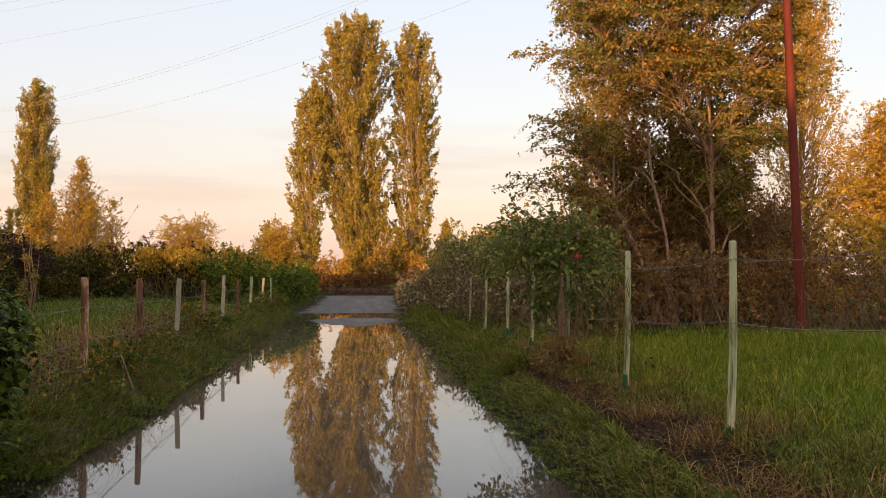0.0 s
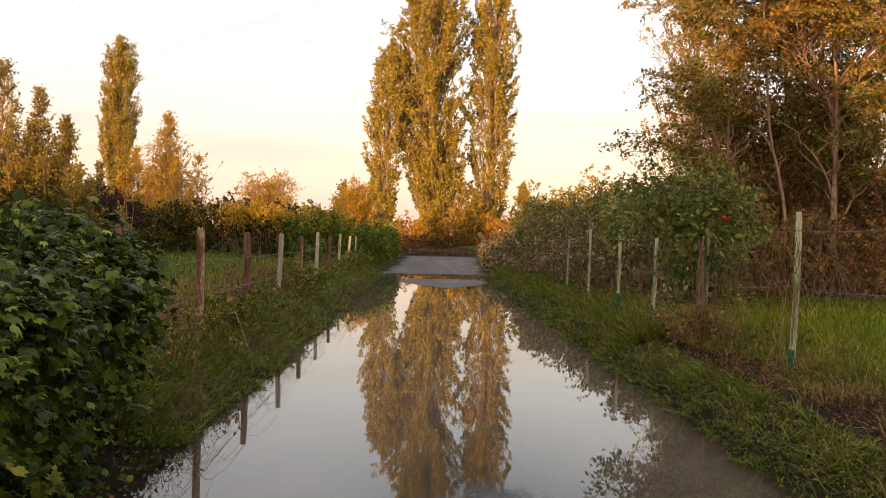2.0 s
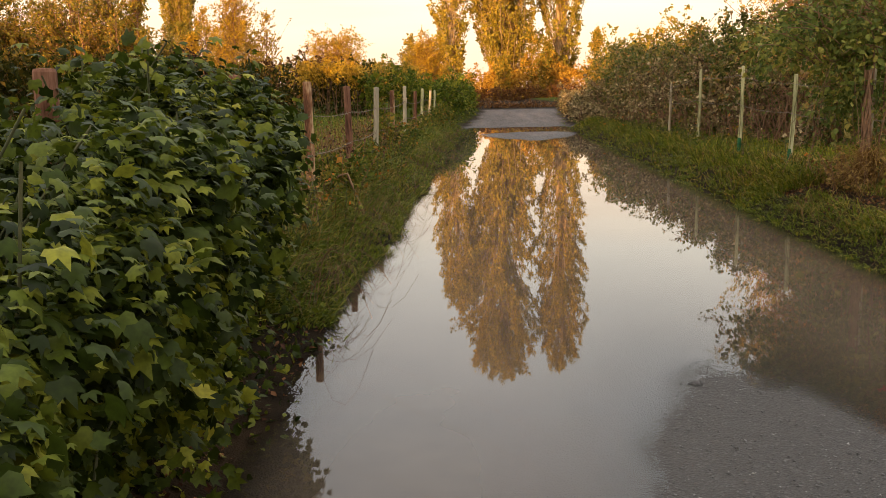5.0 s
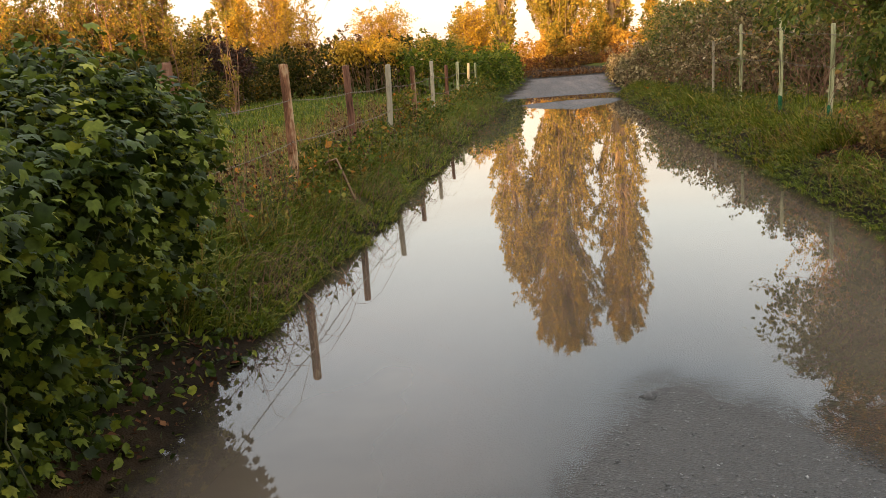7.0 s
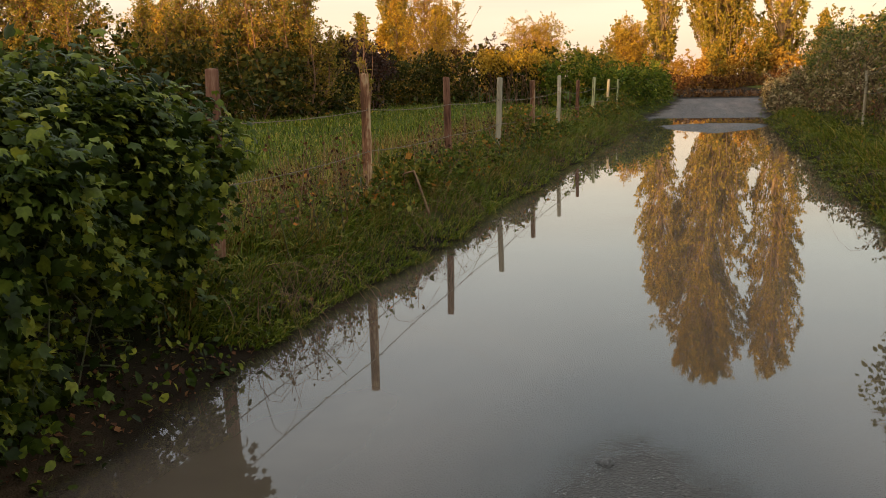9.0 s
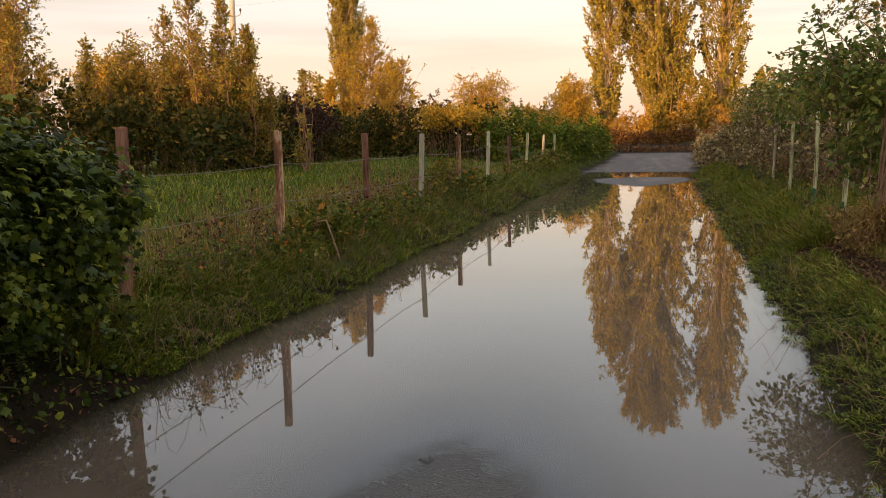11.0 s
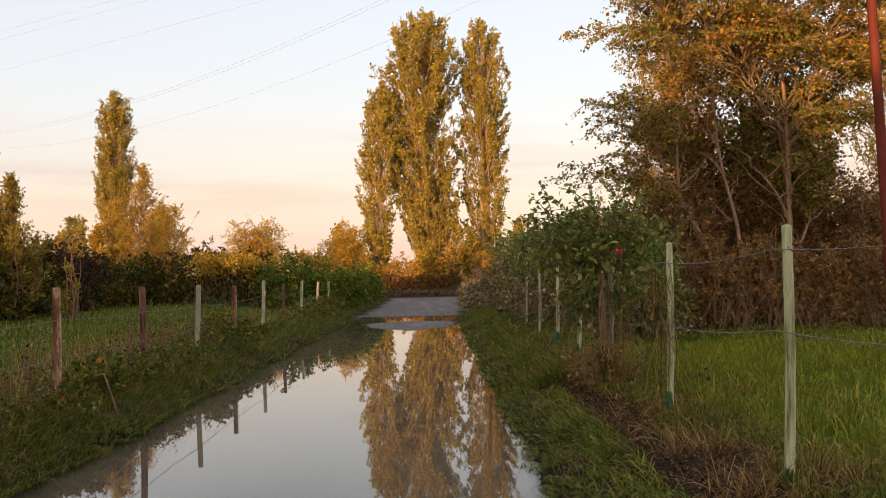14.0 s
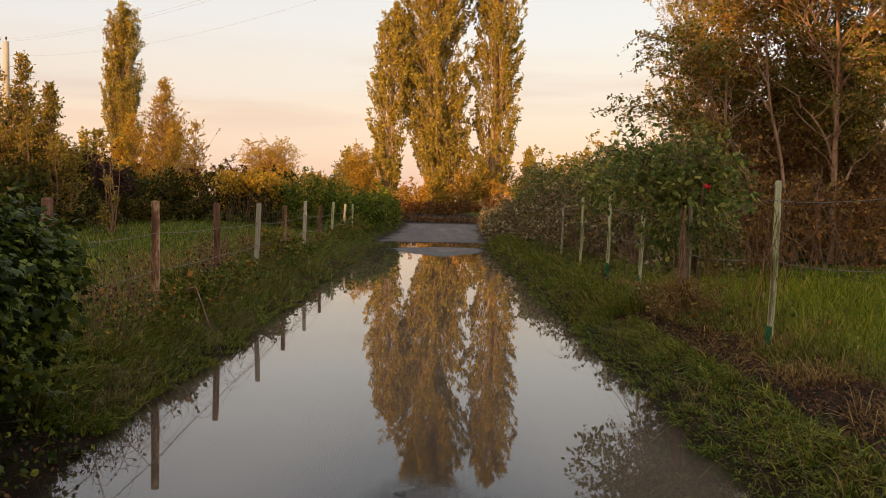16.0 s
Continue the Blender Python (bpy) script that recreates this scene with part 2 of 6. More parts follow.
M_GREEN_STEM = rough_surface("green_stems", [(0.3, (0.05, 0.06, 0.025)), (0.7, (0.12, 0.11, 0.05))], 9.0, 0.7, 0.2)
M_POST_PALE = rough_surface("weathered_pale_post", [(0.34, (0.10, 0.08, 0.04)), (0.44, (0.32, 0.31, 0.15)), (0.55, (0.49, 0.47, 0.26)), (0.68, (0.60, 0.55, 0.36))], 20.0, 0.85, 1.0, (1, 1, 0.09), 90.0, 0.008, 0.14)
M_POST_GREY = rough_surface("weathered_grey_post", [(0.3, (0.22, 0.17, 0.11)), (0.5, (0.40, 0.34, 0.24)), (0.75, (0.52, 0.46, 0.34))], 7.0, 0.85, 0.8, (1, 1, 0.12), 45.0, 0.008, 0.15)
M_POST_BROWN = rough_surface("brown_bark_post", [(0.36, (0.10, 0.045, 0.025)), (0.46, (0.24, 0.112, 0.060)), (0.53, (0.40, 0.25, 0.14)), (0.66, (0.58, 0.45, 0.28))], 7.0, 0.85, 1.0, (1, 1, 0.2), 70.0, 0.009, 0.15)
M_POST_RED = rough_surface("reddish_bark_post", [(0.34, (0.06, 0.026, 0.016)), (0.46, (0.16, 0.072, 0.044)), (0.58, (0.26, 0.125, 0.078)), (0.72, (0.40, 0.26, 0.17))], 16.0, 0.85, 1.0, (1, 1, 0.11), 80.0, 0.009, 0.12)
M_GREEN_PAINT = rough_surface("green_painted_foot", [(0.3, (0.010, 0.075, 0.028)), (0.7, (0.03, 0.14, 0.055))], 12.0, 0.55, 0.2)
M_WIRE = rough_surface("rusty_wire", [(0.3, (0.11, 0.082, 0.06)), (0.7, (0.23, 0.175, 0.13))], 30.0, 0.6, 0.2)
M_CABLE = rough_surface("grey_cable", [(0.3, (0.24, 0.22, 0.22)), (0.7, (0.34, 0.32, 0.32))], 10.0, 0.6, 0.0)
M_RED_POLE = rough_surface("red_painted_pole", [(0.3, (0.115, 0.022, 0.013)), (0.6, (0.175, 0.034, 0.019)), (0.8, (0.18, 0.052, 0.031))], 3.0, 0.7, 0.3, (1, 1, 0.2), 40.0, 0.004)
M_CONCRETE = rough_surface("concrete_pole", [(0.3, (0.42, 0.36, 0.28)), (0.7, (0.58, 0.50, 0.40))], 2.0, 0.85, 0.3, (1, 1, 0.3), 30.0)
M_PORCELAIN = rough_surface("brown_porcelain", [(0.3, (0.10, 0.05, 0.03)), (0.7, (0.16, 0.08, 0.05))], 10.0, 0.25, 0.0)
M_FLOWER = rough_surface("red_petals", [(0.3, (0.55, 0.012, 0.02)), (0.7, (0.70, 0.03, 0.03))], 20.0, 0.5, 0.1)
M_STONE = rough_surface("road_gravel", [(0.35, (0.060, 0.057, 0.054)), (0.58, (0.16, 0.155, 0.15)), (0.75, (0.50, 0.49, 0.47))], 20.0, 0.45, 0.3, (1, 1, 1), 80.0, 0.003)


def ground_material():
    m, nt, nodes, links, bsdf = make("ground_surface")
    co = object_coords(nodes)
    att = nodes.new("ShaderNodeAttribute")
    att.attribute_name = "road"
    big = noise_node(nodes, links, 0.7, 5.0, co)
    fine = noise_node(nodes, links, 9.0, 5.0, co)
    soil = ramp_node(nodes, [(0.3, (0.011, 0.008, 0.005)), (0.5, (0.021, 0.014, 0.008)), (0.72, (0.046, 0.028, 0.015))])
    s = nodes.new("ShaderNodeMath")
    s.operation = "MULTIPLY_ADD"
    s.inputs[1].default_value = 0.4
    links.new(fine.outputs["Fac"], s.inputs[0])
    links.new(big.outputs["Fac"], s.inputs[2])
    s2 = nodes.new("ShaderNodeMath")
    s2.operation = "SUBTRACT"
    s2.inputs[1].default_value = 0.2
    links.new(s.outputs[0], s2.inputs[0])
    links.new(s2.outputs[0], soil.inputs["Fac"])
    grain = nodes.new("ShaderNodeTexVoronoi")
    grain.inputs["Scale"].default_value = 110.0
    links.new(co, grain.inputs["Vector"])
    asphalt = ramp_node(nodes, [(0.0, (0.016, 0.015, 0.014)), (0.8, (0.045, 0.042, 0.039)), (1.0, (0.24, 0.23, 0.22))])
    links.new(grain.outputs["Color"], asphalt.inputs["Fac"])
    worn = mix_color(nodes, links, big.outputs["Fac"], asphalt.outputs["Color"], (0.052, 0.046, 0.040))
    dry = nodes.new("ShaderNodeAttribute")
    dry.attribute_name = "dry"
    drawn = nodes.new("ShaderNodeMapping")
    drawn.inputs["Scale"].default_value = (2.2, 0.28, 1.0)
    links.new(co, drawn.inputs["Vector"])
    streak = noise_node(nodes, links, 0.9, 5.0, drawn.outputs["Vector"])
    pale = ramp_node(nodes, [(0.32, (0.030, 0.022, 0.019)), (0.5, (0.058, 0.043, 0.037)), (0.66, (0.135, 0.102, 0.085))])
    links.new(streak.outputs["Fac"], pale.inputs["Fac"])
    worn = mix_color(nodes, links, dry.outputs["Fac"], worn, pale.outputs["Color"])
    turf = nodes.new("ShaderNodeAttribute")
    turf.attribute_name = "turf"
    thatch = ramp_node(nodes, [(0.3, (0.030, 0.038, 0.007)), (0.55, (0.060, 0.078, 0.010)), (0.75, (0.105, 0.090, 0.024))])
    links.new(s2.outputs[0], thatch.inputs["Fac"])
    earth = mix_color(nodes, links, turf.outputs["Fac"], soil.outputs["Color"], thatch.outputs["Color"])
    col = mix_color(nodes, links, att.outputs["Fac"], earth, worn)
    links.new(col, bsdf.inputs["Base Color"])
    rg = nodes.new("ShaderNodeMapRange")
    rg.inputs["To Min"].default_value, rg.inputs["To Max"].default_value = 0.95, 0.55
    links.new(att.outputs["Fac"], rg.inputs["Value"])
    links.new(rg.outputs[0], bsdf.inputs["Roughness"])
    sp = nodes.new("ShaderNodeMapRange")
    sp.inputs["To Min"].default_value, sp.inputs["To Max"].default_value = 0.06, 0.4
    links.new(att.outputs["Fac"], sp.inputs["Value"])
    links.new(sp.outputs[0], bsdf.inputs["Specular IOR Level"])
    bp = nodes.new("ShaderNodeBump")
    bp.inputs["Strength"].default_value, bp.inputs["Distance"].default_value = 0.6, 0.012
    hs = nodes.new("ShaderNodeMath")
    hs.operation = "ADD"
    links.new(grain.outputs["Distance"], hs.inputs[0])
    links.new(fine.outputs["Fac"], hs.inputs[1])
    links.new(hs.outputs[0], bp.inputs["Height"])
    links.new(bp.outputs[0], bsdf.inputs["Normal"])
    return m


def water_material():
    """Muddy flood water: clear where it is a film, brown and opaque where it is deep, and a mirror at a glance."""
    m, nt, nodes, links, bsdf = make("muddy_water")
    co = object_coords(nodes)
    att = nodes.new("ShaderNodeAttribute")
    att.attribute_name = "turbid"
    n = noise_node(nodes, links, 1.3, 3.0, co)
    mud = ramp_node(nodes, [(0.3, (0.080, 0.061, 0.044)), (0.7, (0.107, 0.082, 0.060))])
    links.new(n.outputs["Fac"], mud.inputs["Fac"])
    links.new(mud.outputs["Color"], bsdf.inputs["Base Color"])
    bsdf.inputs["Roughness"].default_value, bsdf.inputs["IOR"].default_value = 0.015, 1.42
    bsdf.inputs["Specular IOR Level"].default_value = 0.5
    clear = nodes.new("ShaderNodeBsdfTransparent")
    gloss = nodes.new("ShaderNodeBsdfGlossy")
    gloss.inputs["Roughness"].default_value = 0.015
    fres = nodes.new("ShaderNodeFresnel")
    fres.inputs["IOR"].default_value = 1.42
    film = nodes.new("ShaderNodeMixShader")
    links.new(fres.outputs[0], film.inputs[0])
    links.new(clear.outputs[0], film.inputs[1])
    links.new(gloss.outputs[0], film.inputs[2])
    mix = nodes.new("ShaderNodeMixShader")
    links.new(att.outputs["Fac"], mix.inputs[0])
    links.new(film.outputs[0], mix.inputs[1])
    links.new(bsdf.outputs[0], mix.inputs[2])
    lev = nodes.new("ShaderNodeAttribute")
    lev.attribute_name = "depth"
    grit = noise_node(nodes, links, 38.0, 4.0, co, 0.7)
    patchy = noise_node(nodes, links, 3.5, 3.0, co)
    g1 = nodes.new("ShaderNodeMath")
    g1.operation = "MULTIPLY_ADD"
    g1.inputs[1].default_value, g1.inputs[2].default_value = 0.020, -0.0145
    links.new(grit.outputs["Fac"], g1.inputs[0])
    g2 = nodes.new("ShaderNodeMath")
    g2.operation = "MULTIPLY_ADD"
    g2.inputs[1].default_value = 0.010
    links.new(patchy.outputs["Fac"], g2.inputs[0])
    links.new(g1.outputs[0], g2.inputs[2])
    g3 = nodes.new("ShaderNodeMath")
    g3.operation = "ADD"
    links.new(lev.outputs["Fac"], g3.inputs[0])
    links.new(g2.outputs[0], g3.inputs[1])
    cover = nodes.new("ShaderNodeMapRange")
    cover.inputs["From Min"].default_value, cover.inputs["From Max"].default_value = 0.0, 0.005
    links.new(g3.outputs[0], cover.inputs["Value"])
    bare = nodes.new("ShaderNodeBsdfTransparent")
    whole = nodes.new("ShaderNodeMixShader")
    links.new(cover.outputs[0], whole.inputs[0])
    links.new(bare.outputs[0], whole.inputs[1])
    links.new(mix.outputs[0], whole.inputs[2])
    links.new(whole.outputs[0], nodes["Material Output"].inputs["Surface"])
    rip = noise_node(nodes, links, 5.0, 2.0, co)
    bp = nodes.new("ShaderNodeBump")
    bp.inputs["Strength"].default_value, bp.inputs["Distance"].default_value = 0.015, 0.003
    links.new(rip.outputs["Fac"], bp.inputs["Height"])
    for node in (bsdf, gloss, fres):
        links.new(bp.outputs[0], node.inputs["Normal"])
    return m


M_GROUND, M_WATER = ground_material(), water_material()


# ---- mesh helpers ----
rng = np.random.default_rng(7)


def mesh_of(name, verts, faces, material, smooth=False):
    """A mesh out of an array of vertices and an array of equal faces (triangles or quads)."""
    verts, faces = np.asarray(verts, np.float32), np.asarray(faces, np.int32)
    me = bpy.data.meshes.new(name)
    k = faces.shape[1]
    me.vertices.add(len(verts))
    me.vertices.foreach_set("co", verts.ravel())
    me.loops.add(faces.size)
    me.loops.foreach_set("vertex_index", faces.ravel())
    me.polygons.add(len(faces))
    me.polygons.foreach_set("loop_start", np.arange(0, faces.size, k, dtype=np.int32))
    if smooth:
        me.polygons.foreach_set("use_smooth", np.ones(len(faces), bool))
    me.update(calc_edges=True)
    me.materials.append(material)
    return me


def part(name, mesh, parent, label=""):
    ob = new(name, mesh)
    ob.parent = parent
    return tagged(ob, label)


def tangle(name, mesh, parent, label=""):
    """A part of countless pieces."""
    return tagged(part(name, mesh, parent, label), kind="stuff")


def thing(name, place, label, category, group="", kind=""):
    ob = new(name)
    ob.location = place
    return tagged(ob, label, category, group, kind)


def unit(v):
    return v / np.maximum(np.linalg.norm(v, axis=-1, keepdims=True), 1e-9)


def wave(x, y, seed=0.0):
    """Smooth wobble in about -1..1."""
    return (np.sin(x * 1.7 + y * 0.6 + seed) + np.sin(x * -0.8 + y * 1.9 + seed * 2.1) + np.sin(x * 3.1 - y * 2.7 + seed * 3.7) * 0.6) / 2.6


class Tubes:
    """Gathers tapered tubes into one mesh."""

    def __init__(self):
        self.v, self.f, self.n = [], [], 0

    def add(self, pts, radii, sides=5, cap=False):
        pts = np.asarray(pts, float)
        radii = np.asarray(radii, float) * np.ones(len(pts))
        tan = unit(np.gradient(pts, axis=0))
        ref = np.array([0.0, 0.0, 1.0]) if abs(tan[:, 2]).mean() < 0.8 else np.array([1.0, 0.0, 0.0])
        a = unit(np.cross(tan, ref))
        b = np.cross(tan, a)
        ang = np.arange(sides) * 2 * math.pi / sides
        ring = a[:, None] * np.cos(ang)[None, :, None] + b[:, None] * np.sin(ang)[None, :, None]
        self.v.append((pts[:, None] + ring * radii[:, None, None]).reshape(-1, 3))
        i = np.arange(len(pts) - 1)[:, None] * sides
        j = np.arange(sides)[None]
        k = (j + 1) % sides
        q = np.stack([i + j, i + k, i + sides + k, i + sides + j], -1).reshape(-1, 4) + self.n
        self.f.append(q)
        self.n += len(pts) * sides
        if cap:
            last = self.n - sides
            for c in range(1, sides - 1, 2):
                self.f.append(np.array([[last, last + c, last + c + 1, last + (c + 2) % sides]]))

    def many(self, paths, radii, sides=3):
        """Tubes of equal point counts, all at once: paths is tubes x points x 3."""
        n, k = paths.shape[:2]
        tan = unit(np.gradient(paths, axis=1))
        a = unit(np.cross(tan, np.array([0.45, 0.31, 0.84])))
        b = np.cross(tan, a)
        ang = np.arange(sides) * 2 * math.pi / sides
        ring = a[:, :, None] * np.cos(ang)[:, None] + b[:, :, None] * np.sin(ang)[:, None]
        self.v.append((paths[:, :, None] + ring * np.asarray(radii, float)[None, :, None, None]).reshape(-1, 3))
        i = (np.arange(n)[:, None] * k + np.arange(k - 1)[None]).reshape(-1, 1) * sides
        j = np.arange(sides)[None]
        m = (j + 1) % sides
        self.f.append(np.stack([i + j, i + m, i + sides + m, i + sides + j], -1).reshape(-1, 4) + self.n)
        self.n += n * k * sides

    def mesh(self, name, material):
        return mesh_of(name, np.concatenate(self.v), np.concatenate(self.f), material, True)


LEAF_V = np.array([(0, 0, 0), (-0.34, 0.42, 0.10), (0, 1, -0.04), (0.34, 0.42, 0.10)])
LEAF_F = np.array([(0, 2, 1), (0, 3, 2)])
LOBED_V = np.array([(0, 0, 0), (-0.30, -0.08, 0.0), (-0.50, 0.14, -0.08), (-0.44, 0.38, 0.0), (-0.50, 0.68, -0.14), (-0.19, 0.60, 0.03), (0, 1.04, -0.24),
                    (0.19, 0.60, 0.03), (0.50, 0.68, -0.14), (0.44, 0.38, 0.0), (0.50, 0.14, -0.08), (0.30, -0.08, 0.0), (0, 0.38, 0.10)])
LOBED_F = np.array([(0, 12, 1), (1, 12, 2), (2, 12, 3), (3, 12, 4), (4, 12, 5), (5, 12, 6), (6, 12, 7), (7, 12, 8), (8, 12, 9), (9, 12, 10), (10, 12, 11), (11, 12, 0)])
OVAL_V = np.array([(0, 0, 0), (-0.26, 0.22, 0.06), (-0.30, 0.55, 0.07), (0, 1, -0.06), (0.30, 0.55, 0.07), (0.26, 0.22, 0.06)])
OVAL_F = np.array([(0, 3, 1), (1, 3, 2), (0, 4, 3), (0, 5, 4)])


def leaves(name, places, size, material, out=None, droop=0.3, flat=0.5, shape=(LEAF_V, LEAF_F), spread=0.35):
    """One mesh of many leaves. out: the way each leaf points; droop: how far it hangs; flat: how far its face looks up."""
    places = np.asarray(places, float)
    n = len(places)
    way = rng.normal(size=(n, 3))
    if out is not None:
        way = way * 0.6 + out
    way[:, 2] -= droop
    way = unit(way)
    face = unit(rng.normal(size=(n, 3)) * (1 - flat) + np.array([0, 0, flat * 1.6]))
    side = unit(np.cross(way, face))
    face = np.cross(side, way)
    s = size * (1 + spread * rng.normal(size=n)).clip(0.45, 1.9)
    tv, tf = shape
    v = places[:, None] + s[:, None, None] * (tv[None, :, 0:1] * side[:, None] + tv[None, :, 1:2] * way[:, None] + tv[None, :, 2:3] * face[:, None])
    f = tf[None] + (np.arange(n) * len(tv))[:, None, None]
    return mesh_of(name, v.reshape(-1, 3), f.reshape(-1, 3), material)


def blades(name, base, height, width, material, lean=0.6, lean_way=None, turn=1.0):
    """Grass: one bent tapering blade at each place."""
    n = len(base)
    ang = rng.uniform(0, 2 * math.pi, n)
    d = np.stack([np.cos(ang), np.sin(ang)], 1) * turn
    if lean_way is not None:
        d = d + lean_way
    d = d / np.maximum(np.linalg.norm(d, axis=1, keepdims=True), 1e-6)
    h = np.asarray(height) * rng.uniform(0.55, 1.25, n)
    ln = lean * rng.uniform(0.3, 1.3, n)
    sx = np.stack([-d[:, 1], d[:, 0]], 1) * (width * rng.uniform(0.7, 1.4, n))[:, None]
    mid = base + np.stack([d[:, 0] * h * ln * 0.42, d[:, 1] * h * ln * 0.42, h * 0.60 * (1 - 0.22 * ln)], 1)
    tip = base + np.stack([d[:, 0] * h * ln, d[:, 1] * h * ln, h * (1.0 - 0.62 * ln).clip(0.10, 1)], 1)
    s3 = np.concatenate([sx, np.zeros((n, 1))], 1)
    v = np.stack([base - s3, base + s3, mid - s3 * 0.8, mid + s3 * 0.8, tip], 1)
    tf = np.array([(0, 1, 3), (0, 3, 2), (2, 3, 4)])
    f = tf[None] + (np.arange(n) * 5)[:, None, None]
    return mesh_of(name, v.reshape(-1, 3), f.reshape(-1, 3), material)


def long_grass(name, base, length, width, material, flow, spread=0.6, stand=(55, 88), fall=(-45, 25)):
    """Long blades that rise, bow over and trail along flow."""
    n = len(base)
    d = np.array(flow, float) + rng.normal(size=(n, 2)) * spread
    d = unit(d)
    ln = np.asarray(length) * rng.uniform(0.5, 1.3, n)
    a0, a1 = np.radians(rng.uniform(*stand, n)), np.radians(rng.uniform(*fall, n))
    u = np.linspace(0, 1, 5)
    ang = a0[:, None] + (a1 - a0)[:, None] * u[None, :-1] ** 0.8
    out = np.concatenate([np.zeros((n, 1)), np.cumsum(np.cos(ang), 1)], 1) * ln[:, None] / 4
    up = np.concatenate([np.zeros((n, 1)), np.cumsum(np.sin(ang), 1)], 1) * ln[:, None] / 4
    pts = base[:, None] + np.concatenate([d[:, None] * out[..., None], up[..., None]], -1)
    pts[..., 2] = np.maximum(pts[..., 2], np.maximum(ground_height(pts[..., 0], pts[..., 1]), 0) + 0.006)
    side = np.concatenate([np.stack([-d[:, 1], d[:, 0]], 1), rng.normal(size=(n, 1)) * 0.3], 1) * (width * rng.uniform(0.6, 1.4, n))[:, None]
    w = np.array([0.75, 1.0, 0.85, 0.55])[None, :, None]
    v = np.concatenate([pts[:, :4] - side[:, None] * w, pts[:, :4] + side[:, None] * w, pts[:, 4:]], 1)
    tf = np.array([f for k in range(3) for f in ((k, k + 4, k + 5), (k, k + 5, k + 1))] + [(3, 7, 8)])
    return mesh_of(name, v.reshape(-1, 3), (tf[None] + (np.arange(n) * 9)[:, None, None]).reshape(-1, 3), material)


def sprays(limbs, twigs, length, per, lift=0.4, bare=0.3, spread=0.6, droop=0.12, loose=0.02):
    """Twigs that leave every limb, and leaves along them: twig paths, leaf places and leaf directions."""
    m, k = limbs.shape[:2]
    u = rng.uniform(bare, 1.0, (m, twigs))
    f = u * (k - 1)
    i = np.minimum(f.astype(int), k - 2)
    w = (f - i)[..., None]
    row = np.arange(m)[:, None]
    org = limbs[row, i] * (1 - w) + limbs[row, i + 1] * w
    way = unit(unit(limbs[row, i + 1] - limbs[row, i]) * 0.7 + rng.normal(size=(m, twigs, 3)) * spread + np.array([0, 0, lift]))
    ln = (length * rng.uniform(0.5, 1.35, (m, twigs)) * (1.15 - 0.5 * u))[..., None]
    t = np.linspace(0, 1, 4)[:, None]
    hang = np.array([0, 0, -droop])
    paths = org[..., None, :] + (way * ln)[..., None, :] * t + (hang * ln)[..., None, :] * t * t
    v = rng.uniform(0.12, 1.06, (m, twigs, per, 1))
    at = org[..., None, :] + (way * ln)[..., None, :] * v + (hang * ln)[..., None, :] * v * v + rng.normal(size=(m, twigs, per, 3)) * loose
    lway = way[..., None, :] * 0.9 + rng.normal(size=(m, twigs, per, 3)) * 0.5
    return paths.reshape(-1, 4, 3), at.reshape(-1, 3), lway.reshape(-1, 3)


# ---- the lie of the land: a sunken flooded lane between two banks ----
def edge_left(y):
    return -2.15 + 0.050 * (np.clip(y, -40, 35.4) - 6) + 0.10 * np.clip(y - 35.4, 0, 12) + 0.10 * wave(y * 0.7, y * 0.23, 1.0) * (y < 34) + 0.22 * wave(y * 1.6, y * 0.9, 7.0) * (y > 35.2)


def edge_right(y):
    return 1.86 + 0.042 * (np.clip(y, -40, 35.4) - 6) + 0.075 * np.clip(y - 35.4, 0, 12) + 0.09 * wave(y * 0.6, y * 0.31, 4.0)


def step(a, b, x):
    s = np.clip((x - a) / (b - a), 0, 1)
    return s * s * (3 - 2 * s)


def ground_height(x, y):
    x, y = np.asarray(x, float), np.asarray(y, float)
    d = np.maximum(edge_left(y) - x, x - edge_right(y))
    land = 0.34 + 0.30 * step(35, 44, y) + 0.26 * step(1.5, 7, edge_left(y) - x) + 0.05 * wave(x * 0.5, y * 0.5, 2.0) * step(0.3, 2, d)
    bank = land * (1 - np.exp(-np.maximum(d, 0) / 0.62)) + 0.02 * wave(x * 3, y * 3, 5.0) * step(0, 0.4, d)
    bed = -0.085 * step(0.0, 0.7, -d) + 0.006 * wave(x * 4, y * 3, 6.0)
    hump = np.minimum(0.013 * (6.30 - y - 3.6 * (x - 0.05) ** 2), 0.04) - 0.004 + 0.002 * wave(x * 6, y * 5, 3.0)
    bar = 0.038 * (1 - np.abs((x - 1.2) / 1.5) ** 1.5 - np.where(y < 30.4, np.abs((y - 30.4) / 3.6) ** 1.5, ((y - 30.4 - 0.25 * (x - 1.2)) / 1.3) ** 2)) + 0.006 * wave(x * 2, y, 8.0)
    ramp = np.minimum(0.037 * (y - 35.5 + 0.25 * wave(x, y * 0.2, 2.0)), 0.43) + 0.012 * wave(x * 1.3, y * 0.9, 9.0) * step(36, 38, y)
    road = np.maximum(np.maximum(bed, ramp), np.where(d < 0, np.maximum(np.maximum(hump, -1), bar), -1))
    return np.where(d > 0, np.maximum(bank, np.where(d < 1.2, np.minimum(ramp, land), -1)), road)


def axis_marks(lo, hi, fine, far):
    inner = np.arange(lo, hi, fine)
    outer = np.array([1, 2.2, 4, 7, 12, 20, 34, 60, 110, 220, 450, 1000, 2600])
    return np.concatenate([lo - outer[::-1] * far, inner, hi + outer * far])


